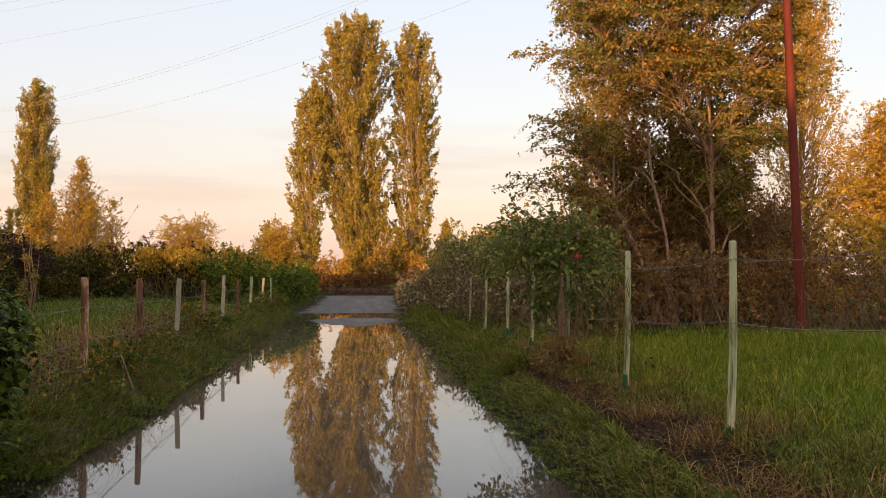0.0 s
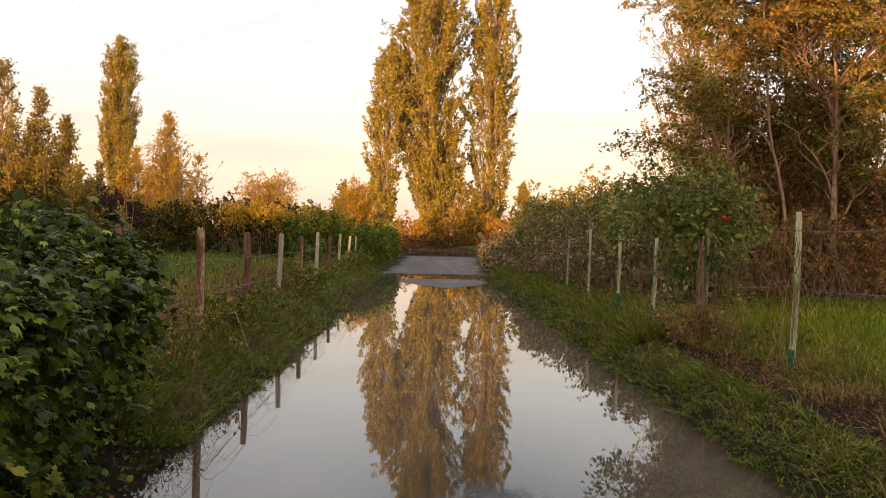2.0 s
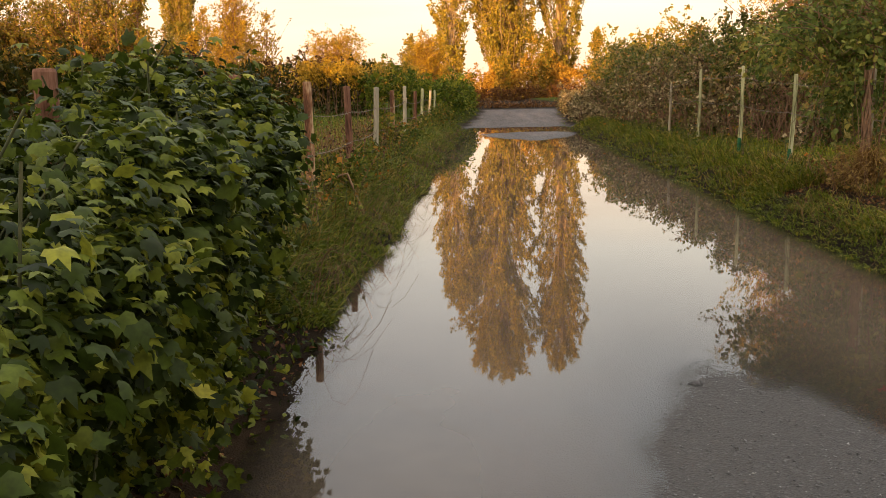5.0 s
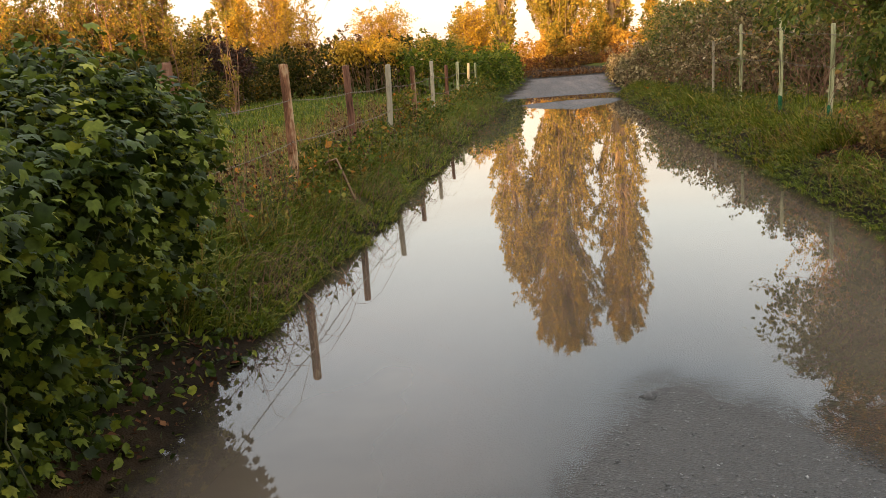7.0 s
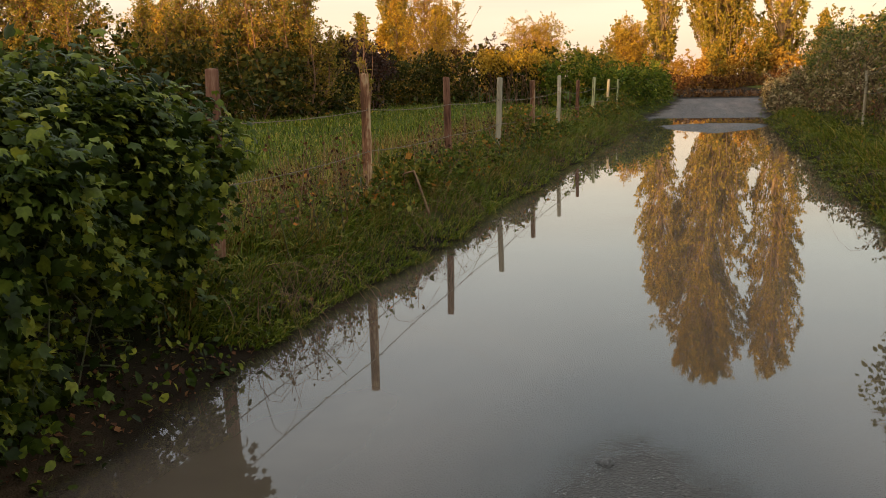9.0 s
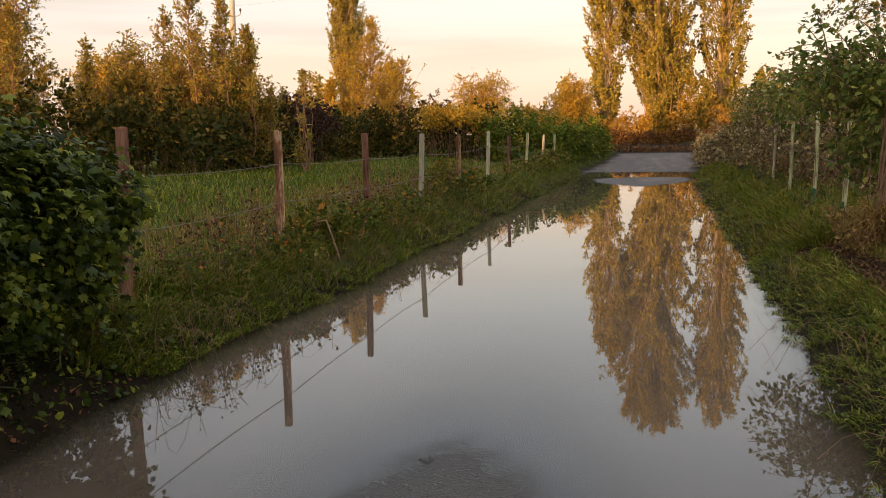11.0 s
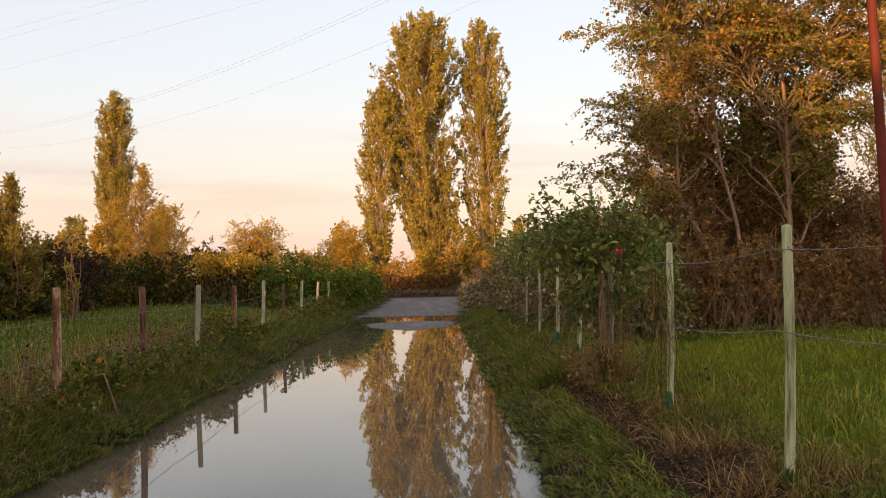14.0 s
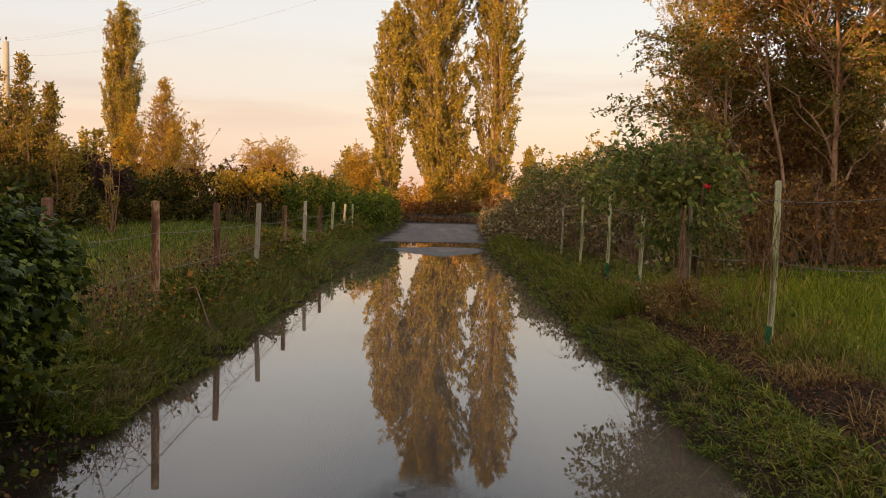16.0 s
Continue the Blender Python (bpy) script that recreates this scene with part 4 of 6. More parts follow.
# ---- undergrowth at the poplars' feet and the end of the lane ----
hedge("undergrowth", [(-8, 80, 1.6, 4.6), (-3.4, 82, 1.5, 3.3), (-0.6, 83, 1.2, 2.7), (1.2, 83, 1.4, 3.4), (4.0, 82, 1.5, 2.9), (6.4, 82, 1.5, 4.4), (10, 81, 2.0, 3.6), (14, 80, 2.0, 5.2), (20, 79, 2.0, 5.6)], 0.16, 34000, M_RUST,
      "sunlit orange undergrowth below the poplars", 420, 0.5, 300, rugged=0.28, stem_material=M_POPLAR_BARK, canes=90, core=18)
for px, py, h in ((-4.8, 81.0, 5.4), (-2.9, 83.0, 3.6), (3.4, 81.5, 3.6), (5.9, 82.0, 6.0), (7.0, 81.0, 4.8), (11.6, 82.0, 5.8)):
    upright_tree("poplar_sucker", (px, py, G0), [(0.4, 0, 0.6), (h * 0.4, 0, 0.9), (h * 0.75, 0.1, 0.7), (h, 0.1, 0.15)], 42, 78, 0.16, M_OLIVE, M_POPLAR_BARK, "leafy upright poplar sucker glowing in low sun", group="poplar suckers",
                 trunk_radius=0.07, jitter=0.28, rise=(0.8, 2.0), loose=0.15)
hedge("undergrowth", [(-7, 78, 1.0, 2.1), (-2, 79, 1.0, 1.9), (4, 79, 1.0, 1.7), (9, 79, 1.0, 1.9), (16, 77, 1.2, 2.3)], 0.12, 12000, M_SCRUB, "dark reddish stems and scrub in front of brighter growth", 300, 0.32, 520, rugged=0.3)
hedge("lane_end_scrub", [(-3.0, 47.5, 0.8, 1.9), (-1.0, 49.5, 0.8, 0.95), (2.5, 50.0, 0.7, 0.64), (5.0, 49.5, 0.8, 0.78), (7.0, 48, 0.9, 2.0), (10.0, 47, 1.0, 2.4)], 0.07, 6000, M_SCRUB, "low reddish dead growth across the end of the lane", 240, 0.16, 300, category="scrub", core=5, rugged=0.3, low=0.02)
hedge("lane_end_scrub", [(3.7, 34.5, 0.45, 0.95), (3.9, 39.5, 0.5, 1.1), (4.5, 46.0, 0.6, 1.4)], 0.075, 8000, M_DRY_BRAMBLE, "withered brambles leaning over the lane's crest", 170, 0.16, 120, category="scrub", canes=24)

# ---- left field: hedge and trees behind it ----
hedge("field_hedge", [(-26, 15, 1.2, 2.9), (-14, 18.5, 1.2, 2.9), (-9.0, 21.5, 1.0, 2.45), (-9.6, 27, 1.0, 2.6), (-10.2, 32, 1.1, 2.75), (-9.0, 36.5, 1.0, 2.7), (-4.2, 36.6, 0.9, 2.5)], 0.096, 62000, M_HEDGE, "tall mixed hedge with turning leaves behind the meadow", 1000, 0.26, 320)
hedge("field_hedge", [(-6.9, 36.0, 0.6, 2.6), (-5.8, 35.9, 0.8, 2.75), (-4.3, 35.8, 0.7, 2.5)], 0.08, 6000, M_GOLD, "golden orange stretch of hedge", 130, 0.24, 40, low=1.3, core=0)
hedge("copper_hedge", [(-9.0, 27.2, 0.5, 2.55), (-9.1, 29.2, 0.6, 2.75), (-9.4, 31.6, 0.5, 2.7)], 0.08, 7000, M_DARK_RED, "dark copper-leaved shrubs showing above the hedge", 130, 0.22, 30, category="shrub", low=1.1, core=3)
hedge("copper_hedge", [(-9.0, 40.2, 0.6, 3.1), (-7.8, 40.4, 0.6, 3.3), (-6.6, 40.4, 0.6, 3.1)], 0.09, 3000, M_SCRUB, "reddish-leaved shrubs behind the hedge", 70, 0.22, 20, category="shrub")
hedge("roadside_bush", [(-4.4, 35.4, 0.8, 2.5), (-2.7, 35.6, 0.9, 2.4), (-1.7, 38.0, 0.8, 2.0), (-0.9, 43, 0.7, 1.8), (-0.7, 48, 0.7, 1.8)], 0.10, 18000, M_GREEN_BUSH, "bright green climber-covered bush at the end of the fence", 300, 0.26, 60, category="bush", canes=50)
cone_tree("young_tree", (-10.6, 42.0, G0), 6.0, 2.9, 190, 0.062, M_GOLD, M_BARK, "golden young tree with a pointed top behind the hedge", 11)
spreading_tree("field_shrub", (-8.4, 60.0, G0), [(0, 0, -1.0, 0, 3.8), (0.2, 0, 1.0, 0.2, 3.8), (0, 0.1, 0, 0, 4.4)], [(0, 0, 2.2, 2.3, 1.6, 1.5), (-0.9, 0, 3.7, 1.4, 1.2, 0.9), (0.9, 0, 3.6, 1.5, 1.2, 0.9), (0.2, 0, 4.3, 0.9, 0.8, 0.7)], 230, 77, 0.082, M_GOLD, M_BARK,
               "rounded golden shrub rising above the hedge", 0.42, 0.07, "shrub")
spreading_tree("field_shrub", (-2.9, 65.0, G0), [(0, 0, -0.5, 0, 3.4), (0.1, 0, 0.6, 0, 4.2)], [(0, 0, 2.6, 1.9, 1.5, 1.6), (0.3, 0, 3.9, 1.1, 1.0, 1.0)], 190, 88, 0.085, M_GOLD, M_BARK,
               "leafy golden shrub beside the poplars", 0.3, 0.07, "shrub")
for px, py, h, r in ((-10.3, 24.0, 5.0, 1.7), (-9.4, 24.0, 4.3, 1.3), (-11.2, 24.3, 4.2, 1.5), (-8.72, 24.0, 3.6, 1.05), (-7.25, 24.0, 2.45, 0.34), (-12.4, 22.6, 3.3, 1.0), (-15.0, 23.4, 4.4, 1.3), (-19.6, 49.5, 6.2, 1.7), (-22.4, 48.5, 6.0, 1.7),
                     (-14.6, 45.0, 4.0, 0.8), (-11.6, 36.0, 3.3, 0.6), (-9.5, 30.0, 2.9, 0.6), (-9.2, 27.5, 2.2, 0.6)):
    cone_tree("young_tree", (px, py, 0.58), h, r, int(34 + 42 * r) if r > 0.5 else 9, 0.052, M_OLIVE, M_BARK, "pointed young tree with a sunlit leading shoot", 9, group="young trees along the hedge")
for px, py, k in ((-16.6, 24.2, 1.0), (-20.5, 22.0, 0.95)):
    spreading_tree("field_tree", (px, py, 0.58), [(0, 0, -0.9 * k, 0.1, 5.6 * k), (0.2, 0.1, 0.7 * k, 0.2, 6.4 * k), (-0.1, 0.1, 0.1, -0.3, 7.4 * k), (0.3, 0, 1.5 * k, 0, 4.4 * k)],
                   [(0, 0, 2.6 * k, 2.2, 1.6, 1.8), (0.1, 0, 4.8 * k, 1.7, 1.4, 1.5), (0, 0, 6.6 * k, 1.0, 1.0, 1.3)], 420, 88, 0.074, M_OLIVE, M_BARK, "full leafy field tree turning olive and gold", 0.34, 0.06)
for px, py in ((-10.6, 24.4), (-11.8, 23.6), (-9.5, 24.6)):
    spreading_tree("field_shrub", (px, py, 0.58), [(0, 0, -0.5, 0, 2.4), (0.1, 0, 0.5, 0.1, 2.8), (0, 0.1, 0, 0, 3.2)], [(0, 0, 1.7, 1.0, 0.8, 1.2), (0, 0, 2.8, 0.7, 0.6, 0.8)], 150, 77, 0.060, M_OLIVE, M_BARK,
                   "dense olive shrub below spiky young trees", 0.28, 0.04, "shrub")
spreading_tree("field_shrub", (-13.4, 25.0, 0.58), [(0, 0, -0.5, 0, 2.6), (0.1, 0, 0.5, 0.1, 2.8), (0, 0.1, 0, 0, 3.2)], [(0, 0, 1.9, 1.1, 0.8, 1.1), (0, 0, 2.7, 0.8, 0.6, 0.6)], 170, 77, 0.060, M_GOLD, M_BARK,
               "yellow-leaved shrub beside olive young trees", 0.26, 0.04, "shrub")
upright_tree("orange_tree", (-19.8, 80.0, G0), [(0.8, 0, 2.6), (3.5, 0, 2.8), (5.5, 0.2, 2.2), (6.8, 0.3, 1.0), (7.3, 0.3, 0.3)], 190, 117, 0.12, M_GOLD, M_BARK, "small orange-leaved tree beyond the fields", trunk_radius=0.1, jitter=0.3, rise=(1.0, 2.5), loose=0.2)
spreading_tree("field_shrub", (-21.6, 40.0, 0.6), [(0, 0, -1.0, 0, 3.6), (0.1, 0, 1.2, 0.1, 3.8)], [(0, 0, 3.0, 2.8, 1.8, 1.9)], 300, 99, 0.085, M_GOLD, M_BARK, "round yellow shrub among darker trees", 0.26, 0.06, "shrub")
cone_tree("young_tree", (-12.1, 40.5, G0), 3.2, 1.4, 100, 0.075, M_GOLD, M_BARK, "small orange tree beside a taller golden one", 9)

hedge("field_hedge", [(-30, 47, 1.2, 3.4), (-14, 49, 1.2, 3.3), (-6, 50, 1.2, 3.3), (-3.0, 52, 1.2, 3.2)], 0.13, 26000, M_OLIVE, "low golden hedge on a farther field edge", 520, 0.36, 100)

# ---- right side: bramble hedge, thicket and trees ----
hedge("bramble_hedge", [(5.0, 16.0, 0.5, 1.7), (5.3, 17.5, 0.9, 2.35), (5.6, 22, 1.2, 2.9), (5.7, 27, 1.3, 3.0), (5.4, 33, 1.2, 3.0), (5.3, 39, 1.0, 3.0)], 0.075, 84000, M_BRAMBLE,
      "dense bramble hedge behind the wire fence", 800, 0.24, 300, canes=150, rugged=0.22, core=4, hollow=(4.35, 18.0, 0.92, 0.75, 1.3, 0.55))
hedge("dry_bramble_bank", [(4.7, 16.4, 0.3, 1.2), (4.7, 18, 0.45, 1.7), (4.6, 24, 0.7, 2.0), (4.6, 30, 0.8, 2.0), (4.6, 36, 0.8, 1.7), (4.6, 41, 0.8, 1.5)], 0.075, 13000, M_DRY_BRAMBLE,
      "greyish withered brambles hanging over the verge", 420, 0.17, 420, category="brambles", canes=150, core=1, hollow=(4.35, 18.0, 0.92, 0.75, 1.3, 0.55))
hedge("thicket", [(6.0, 19.0, 1.1, 2.5), (8.6, 19.2, 1.3, 2.3), (10.0, 19.3, 1.3, 2.1), (11.6, 19.5, 1.3, 2.5), (14.0, 19.6, 1.3, 2.0), (19.0, 19.8, 1.3, 1.9), (27.0, 20.2, 1.3, 1.9)], 0.065, 46000, M_THICKET,
      "brown half-bare thicket behind the meadow", 900, 0.26, 420, category="thicket", core=4, stem_material=M_BARK)
layered_tree("thicket_tree", (9.3, 20.4, 0.34),
             [([(0.05, 0, -0.3), (0.0, 0, 2.2), (0.1, 0, 4.2), (-0.05, 0.1, 7.0), (0.1, 0.1, 10.8)], 0.068), ([(0.05, 0, 4.1), (-0.45, 0.1, 4.75), (-0.9, 0.2, 6.4), (-1.1, 0.3, 9.6)], 0.024), ([(0.08, 0, 4.15), (0.5, 0, 4.7), (1.0, 0.1, 6.2), (1.1, 0, 8.6)], 0.024),
              ([(-0.9, 0.2, -0.3), (-1.0, 0.1, 1.8), (-1.5, 0.1, 3.6), (-1.5, 0.2, 6.2), (-2.0, 0.2, 9.4)], 0.045), ([(-1.2, -0.3, -0.3), (-1.8, -0.2, 1.6), (-2.6, 0, 3.0), (-3.1, 0.1, 5.2)], 0.055),
              ([(-1.5, 0.4, -0.3), (-2.2, 0.4, 2.4), (-2.3, 0.4, 5.0), (-2.7, 0.3, 8.4)], 0.042), ([(0.1, 0.1, 1.5), (0.55, 0.0, 2.3), (0.7, 0.1, 3.5)], 0.032), ([(0.0, 0, 2.3), (-0.5, -0.1, 3.2), (-1.0, -0.1, 3.6)], 0.03)],
             [(2.6, 3.8, 0.6), (3.4, 4.4, 0.8), (4.1, 4.6, 1.2), (4.8, 3.7, 2.1), (5.7, 3.6, 2.6), (6.3, 3.9, 2.7), (7.1, 4.3, 2.7), (7.5, 3.4, 2.6), (8.4, 3.5, 2.3), (9.3, 3.0, 1.8), (10.6, 1.8, 1.2), (11.3, 0.8, 0.6)],
             690, 16, 14, 0.066, M_TREE, M_PALE_BARK, "many-stemmed broadleaf tree with sunlit upper leaves and pale trunks", snags=22)
spreading_tree("thicket_tree", (9.8, 23.4, 0.34), [(0, 0, -0.6, 0, 9.6), (0.3, 0.1, 1.0, 0.2, 9.0), (-0.4, 0.1, -2.2, 0.1, 8.6)],
               [(-0.6, 0, 4.0, 2.6, 1.2, 1.6), (0.6, 0, 2.9, 2.2, 1.0, 1.4), (0.9, 0, 6.4, 2.4, 1.2, 1.6), (-1.0, 0, 8.2, 2.4, 1.2, 1.6), (0.2, 0, 9.8, 1.6, 1.0, 1.2)], 400, 88, 0.09, M_THICKET, M_BARK, "reddish brown broadleaf tree close behind a many-stemmed one", 0.4, 0.07)
for sx, sy, w in ((6.6, 20.8, 1.5), (8.2, 21.6, 1.7), (9.8, 21.7, 1.5), (11.4, 21.2, 1.3)):
    spreading_tree("thicket_shrub", (sx, sy, 0.34), [(0, 0, -0.7, 0, 3.0), (0.15, 0, 0.6, 0.2, 3.2), (-0.2, 0.1, -0.1, -0.3, 3.4), (0.3, 0.1, 1.1, 0.1, 2.8)],
                   [(0, 0, 1.7, w, 1.0, 1.4), (0.1, 0, 2.7, w * 0.9, 0.9, 0.7)], 200, 33, 0.065, M_THICKET, M_BARK, "bare-stemmed brown shrub with a few leaves", 0.30, 0.05, "shrub")
spreading_tree("golden_tree", (25.5, 37.0, 0.34), [(0, 0, -1.0, 0, 8.0), (0.3, 0, 1.6, 0, 7.0)], [(0, 0, 4.6, 3.6, 2.5, 3.4), (0.5, 0, 7.4, 2.4, 2.0, 1.8)], 460, 77, 0.115, M_GOLD, M_BARK, "golden broadleaf tree in full evening sun", 0.5, 0.14)
upright_tree("golden_tree", (22.4, 39.0, 0.34), [(1, 0, 2.2), (6, 0, 2.2), (10, 0, 1.7), (14, 0.3, 0.9), (15, 0.3, 0.2)], 300, 91, 0.10, M_GOLD, M_BARK, "tall golden tree behind a dark thicket", trunk_radius=0.14, jitter=0.4, rise=(1.5, 3.5), loose=0.15)
upright_tree("tall_tree", (14.6, 45.0, 0.6), [(2, 0, 2.2), (7, 0, 2.6), (11, 0, 2.4), (14, 0.2, 1.5), (15.5, 0.2, 0.4)], 260, 104, 0.09, M_OLIVE, M_BARK, "tall thin-leaved tree rising behind the thicket", trunk_radius=0.14, jitter=0.28, rise=(1.5, 4.0), loose=0.25)
hedge("far_trees", [(9.0, 62, 2.0, 5.0), (14, 70, 2.2, 6.6), (19, 78, 2.4, 8.0), (28, 80, 2.4, 7.5)], 0.17, 16000, M_OLIVE, "sunlit row of bushy trees beyond the brambles", 260, 0.5, 60, category="trees", rugged=0.25)
hedge("thicket", [(16, 31, 1.6, 4.2), (24, 32, 1.6, 4.4), (34, 33, 1.6, 4.2)], 0.17, 9000, M_GOLD, "sunlit yellow scrub behind the thicket", 160, 0.5, 60, category="thicket")

hedge("thicket", [(6.4, 22.8, 1.1, 3.4), (8.5, 23.0, 1.3, 5.7), (11, 23.2, 1.3, 5.2), (13, 23.4, 1.2, 3.2)], 0.085, 24000, M_THICKET, "brown leafy scrub deep in the thicket", 360, 0.34, 160, category="thicket", core=10, rugged=0.25)


def reeds():
    """Upright dead stalks in front of the thicket."""
    ob = thing("dead_stalks", (10.0, 17.9, 0.34), "upright brown dead stalks along the thicket", "stalks", kind="stuff")
    tb = Tubes()
    for _ in range(240):
        x = rng.uniform(4.9, 22.0)
        y = 17.7 + rng.normal() * 0.4 + 0.04 * (x - 6)
        h = 0.3 + 2.0 * rng.uniform() ** 1.7
        t = np.linspace(0, 1, 4)[:, None]
        lean = np.array([rng.normal() * 0.38, rng.normal() * 0.2, 1.0])
        tb.add(np.array([x - 10.0, y - 17.9, float(ground_height(x, y)) - 0.37]) + lean * h * t + np.array([0.12, 0, 0]) * t * t * rng.normal(), np.linspace(0.009, 0.003, 4), 3)
    tangle("stalk_mass", tb.mesh("stalk_mass", M_STEM), ob)


reeds()

# ---- unseen wood added behind the camera: its uneven top shapes the lane's shade ----
hedge("wood_edge", [(-110, -30, 2.5, 10.8), (-66, -30, 2.5, 10.4), (-58, -30, 2.5, 9.4), (-51.5, -30, 2.5, 9.3), (-49.5, -30, 2.5, 8.3), (-46.6, -30, 2.5, 8.3), (-45, -30, 2.5, 8.7), (-40, -30, 2.5, 8.7), (-35, -30, 2.5, 12.3), (-17, -30, 2.5, 12.3), (-12, -30, 2.5, 10.6), (70, -30, 2.5, 10.6)], 1.2, 30000, M_HEDGE, "dense edge of an unseen wood added behind the lane to shade it", 1200, 0.7, 80, category="wood", rugged=0.05, shell=0.2, core=5)

# ---- near left bush of hop vines ----
def hop_bush():
    base = (-2.75, 5.0, float(ground_height(-2.75, 5.0)))
    bush = thing("hop_bush", base, "dense climbing hop bush with lobed green leaves over the fence", "bush")
    n_cl = 1260
    cy = 2.3 + 5.1 * rng.uniform(0, 1, n_cl)
    end = np.sqrt(np.clip(1 - np.where(cy > 4.75, ((cy - 4.75) / 2.65) ** 30, ((4.75 - cy) / 2.5) ** 6), 0.05, 1))
    half = (0.70 - 0.09 * np.clip(cy - 4.5, 0, 3.2) + 0.05 * np.sin(cy * 6.1)) * end
    top = 0.42 + (0.96 - 0.16 * np.clip(5.6 - cy, 0, 3) + 0.10 * np.sin(cy * 3.1 + 1) + 0.05 * np.sin(cy * 9.0)) * end
    on_top = rng.uniform(size=n_cl) < 0.42
    a = rng.uniform(0.35, math.pi - 0.1, n_cl)
    zf = 0.06 + (top - 0.10) * rng.uniform(0, 1, n_cl) ** 0.42
    inward = half * ((0.10 + 0.36 * np.clip((cy - 4.2) / 2.3, 0, 1) + 0.55 * np.clip((4.3 - cy) / 0.9, 0, 1)) * np.clip((0.90 - zf) / 0.75, 0, 1) ** 1.2 + 0.45 * np.clip((zf - 1.05) / 0.4, 0, 1) ** 2)
    lump = 0.11 * np.sin(cy * 7 + zf * 6) + 0.08 * np.sin(cy * 14 - zf * 11) - 0.05
    x = np.where(on_top, -2.75 + np.cos(a) * half * (0.95 + 0.22 * np.sin(cy * 5.3 + 2 * a) * (a > 1.7)), -2.75 + half - inward + lump)
    z = np.where(on_top, 0.42 + np.sin(a) * (top - 0.42), zf)
    out = np.where(on_top[:, None], np.stack([np.cos(a), 0.25 * (cy - 4.6), np.sin(a) * 0.7], 1), np.stack([1 + 0 * a, 0.25 * (cy - 4.6), 0.12 + 0 * a], 1))
    keep = rng.uniform(size=n_cl) < 0.75 + 0.25 * step(0.35, 0.85, z)
    cen, out = np.stack([x, cy, z], 1)[keep], out[keep]
    low_y = rng.uniform(4.1, 5.9, 90)
    skirt = np.stack([edge_left(low_y) - rng.uniform(0.16, 0.5, 90), low_y, 0.06 + 0.22 * rng.uniform(0, 1, 90)], 1)
    cen, out = np.concatenate([cen, skirt]), np.concatenate([out, np.tile((1.0, 0.0, 0.0), (90, 1))])
    n_cl = len(cen)
    per = 25
    pts = (cen[:, None] + rng.normal(size=(n_cl, per, 3)) * np.array([0.06, 0.09, 0.08])).reshape(-1, 3)
    pts[:, 2] = np.maximum(pts[:, 2], 0.05)
    high = pts[:, 2] > 1.08 - 0.10 * np.clip(5.6 - pts[:, 1], 0, 3) + rng.normal(size=len(pts)) * 0.12
    ways = np.repeat(out, per, 0)
    for name, pick, droop, flat in (("upper_foliage", high, 0.5, 0.76), ("hanging_foliage", ~high, 1.0, 0.12)):
        tangle(name, leaves(name, pts[pick] - np.array(base), 0.044, M_IVY, ways[pick], droop, flat, (LOBED_V, LOBED_F), 0.34), bush)
    m = 9000
    cy2 = rng.uniform(2.4, 7.1, m)
    core = np.stack([-2.82 + rng.normal(size=m) * 0.15, cy2, 0.5 + rng.uniform(0, 0.75, m) * (0.92 - 0.16 * np.clip(5.6 - cy2, 0, 3))], 1)
    tangle("inner_growth", leaves("inner_growth", core - np.array(base), 0.06, M_IVY, None, 0.4, 0.2, (OVAL_V, OVAL_F)), bush)
    wood = Tubes()
    for _ in range(150):
        y0 = rng.uniform(2.4, 7.0)
        goal = cen[rng.integers(n_cl)]
        foot = np.array([-2.7 + rng.normal() * 0.2, y0, 0.1])
        tt = np.linspace(0, 1, 6)[:, None]
        wood.add(foot + (np.array([goal[0], y0 + (goal[1] - y0) * 0.3, goal[2]]) - foot) * tt + rng.normal(size=(6, 3)) * 0.03 - np.array(base), 0.0045, 4)
    shoots = []
    for _ in range(34):
        y0 = rng.uniform(2.8, 6.6)
        s0 = np.array([-2.6 + rng.normal() * 0.2, y0, 1.22 - 0.16 * max(5.6 - y0, 0)])
        tt = np.linspace(0, 1, 5)[:, None]
        way = np.array([rng.normal() * 0.14, rng.normal() * 0.16, rng.uniform(0.14, 0.42)])
        wood.add(s0 + tt * way - np.array(base), 0.004, 4)
        shoots.append((s0 + rng.uniform(0.2, 1.05, (14, 1)) * way + rng.normal(size=(14, 3)) * 0.03, np.tile(way, (14, 1))))
    tangle("brushwood", wood.mesh("brushwood", M_GREEN_STEM), bush)
    tangle("top_growth", leaves("top_growth", np.concatenate([a for a, _ in shoots]) - np.array(base), 0.038, M_IVY, np.concatenate([w for _, w in shoots]), 0.5, 0.5, (LOBED_V, LOBED_F), 0.4), bush)


hop_bush()


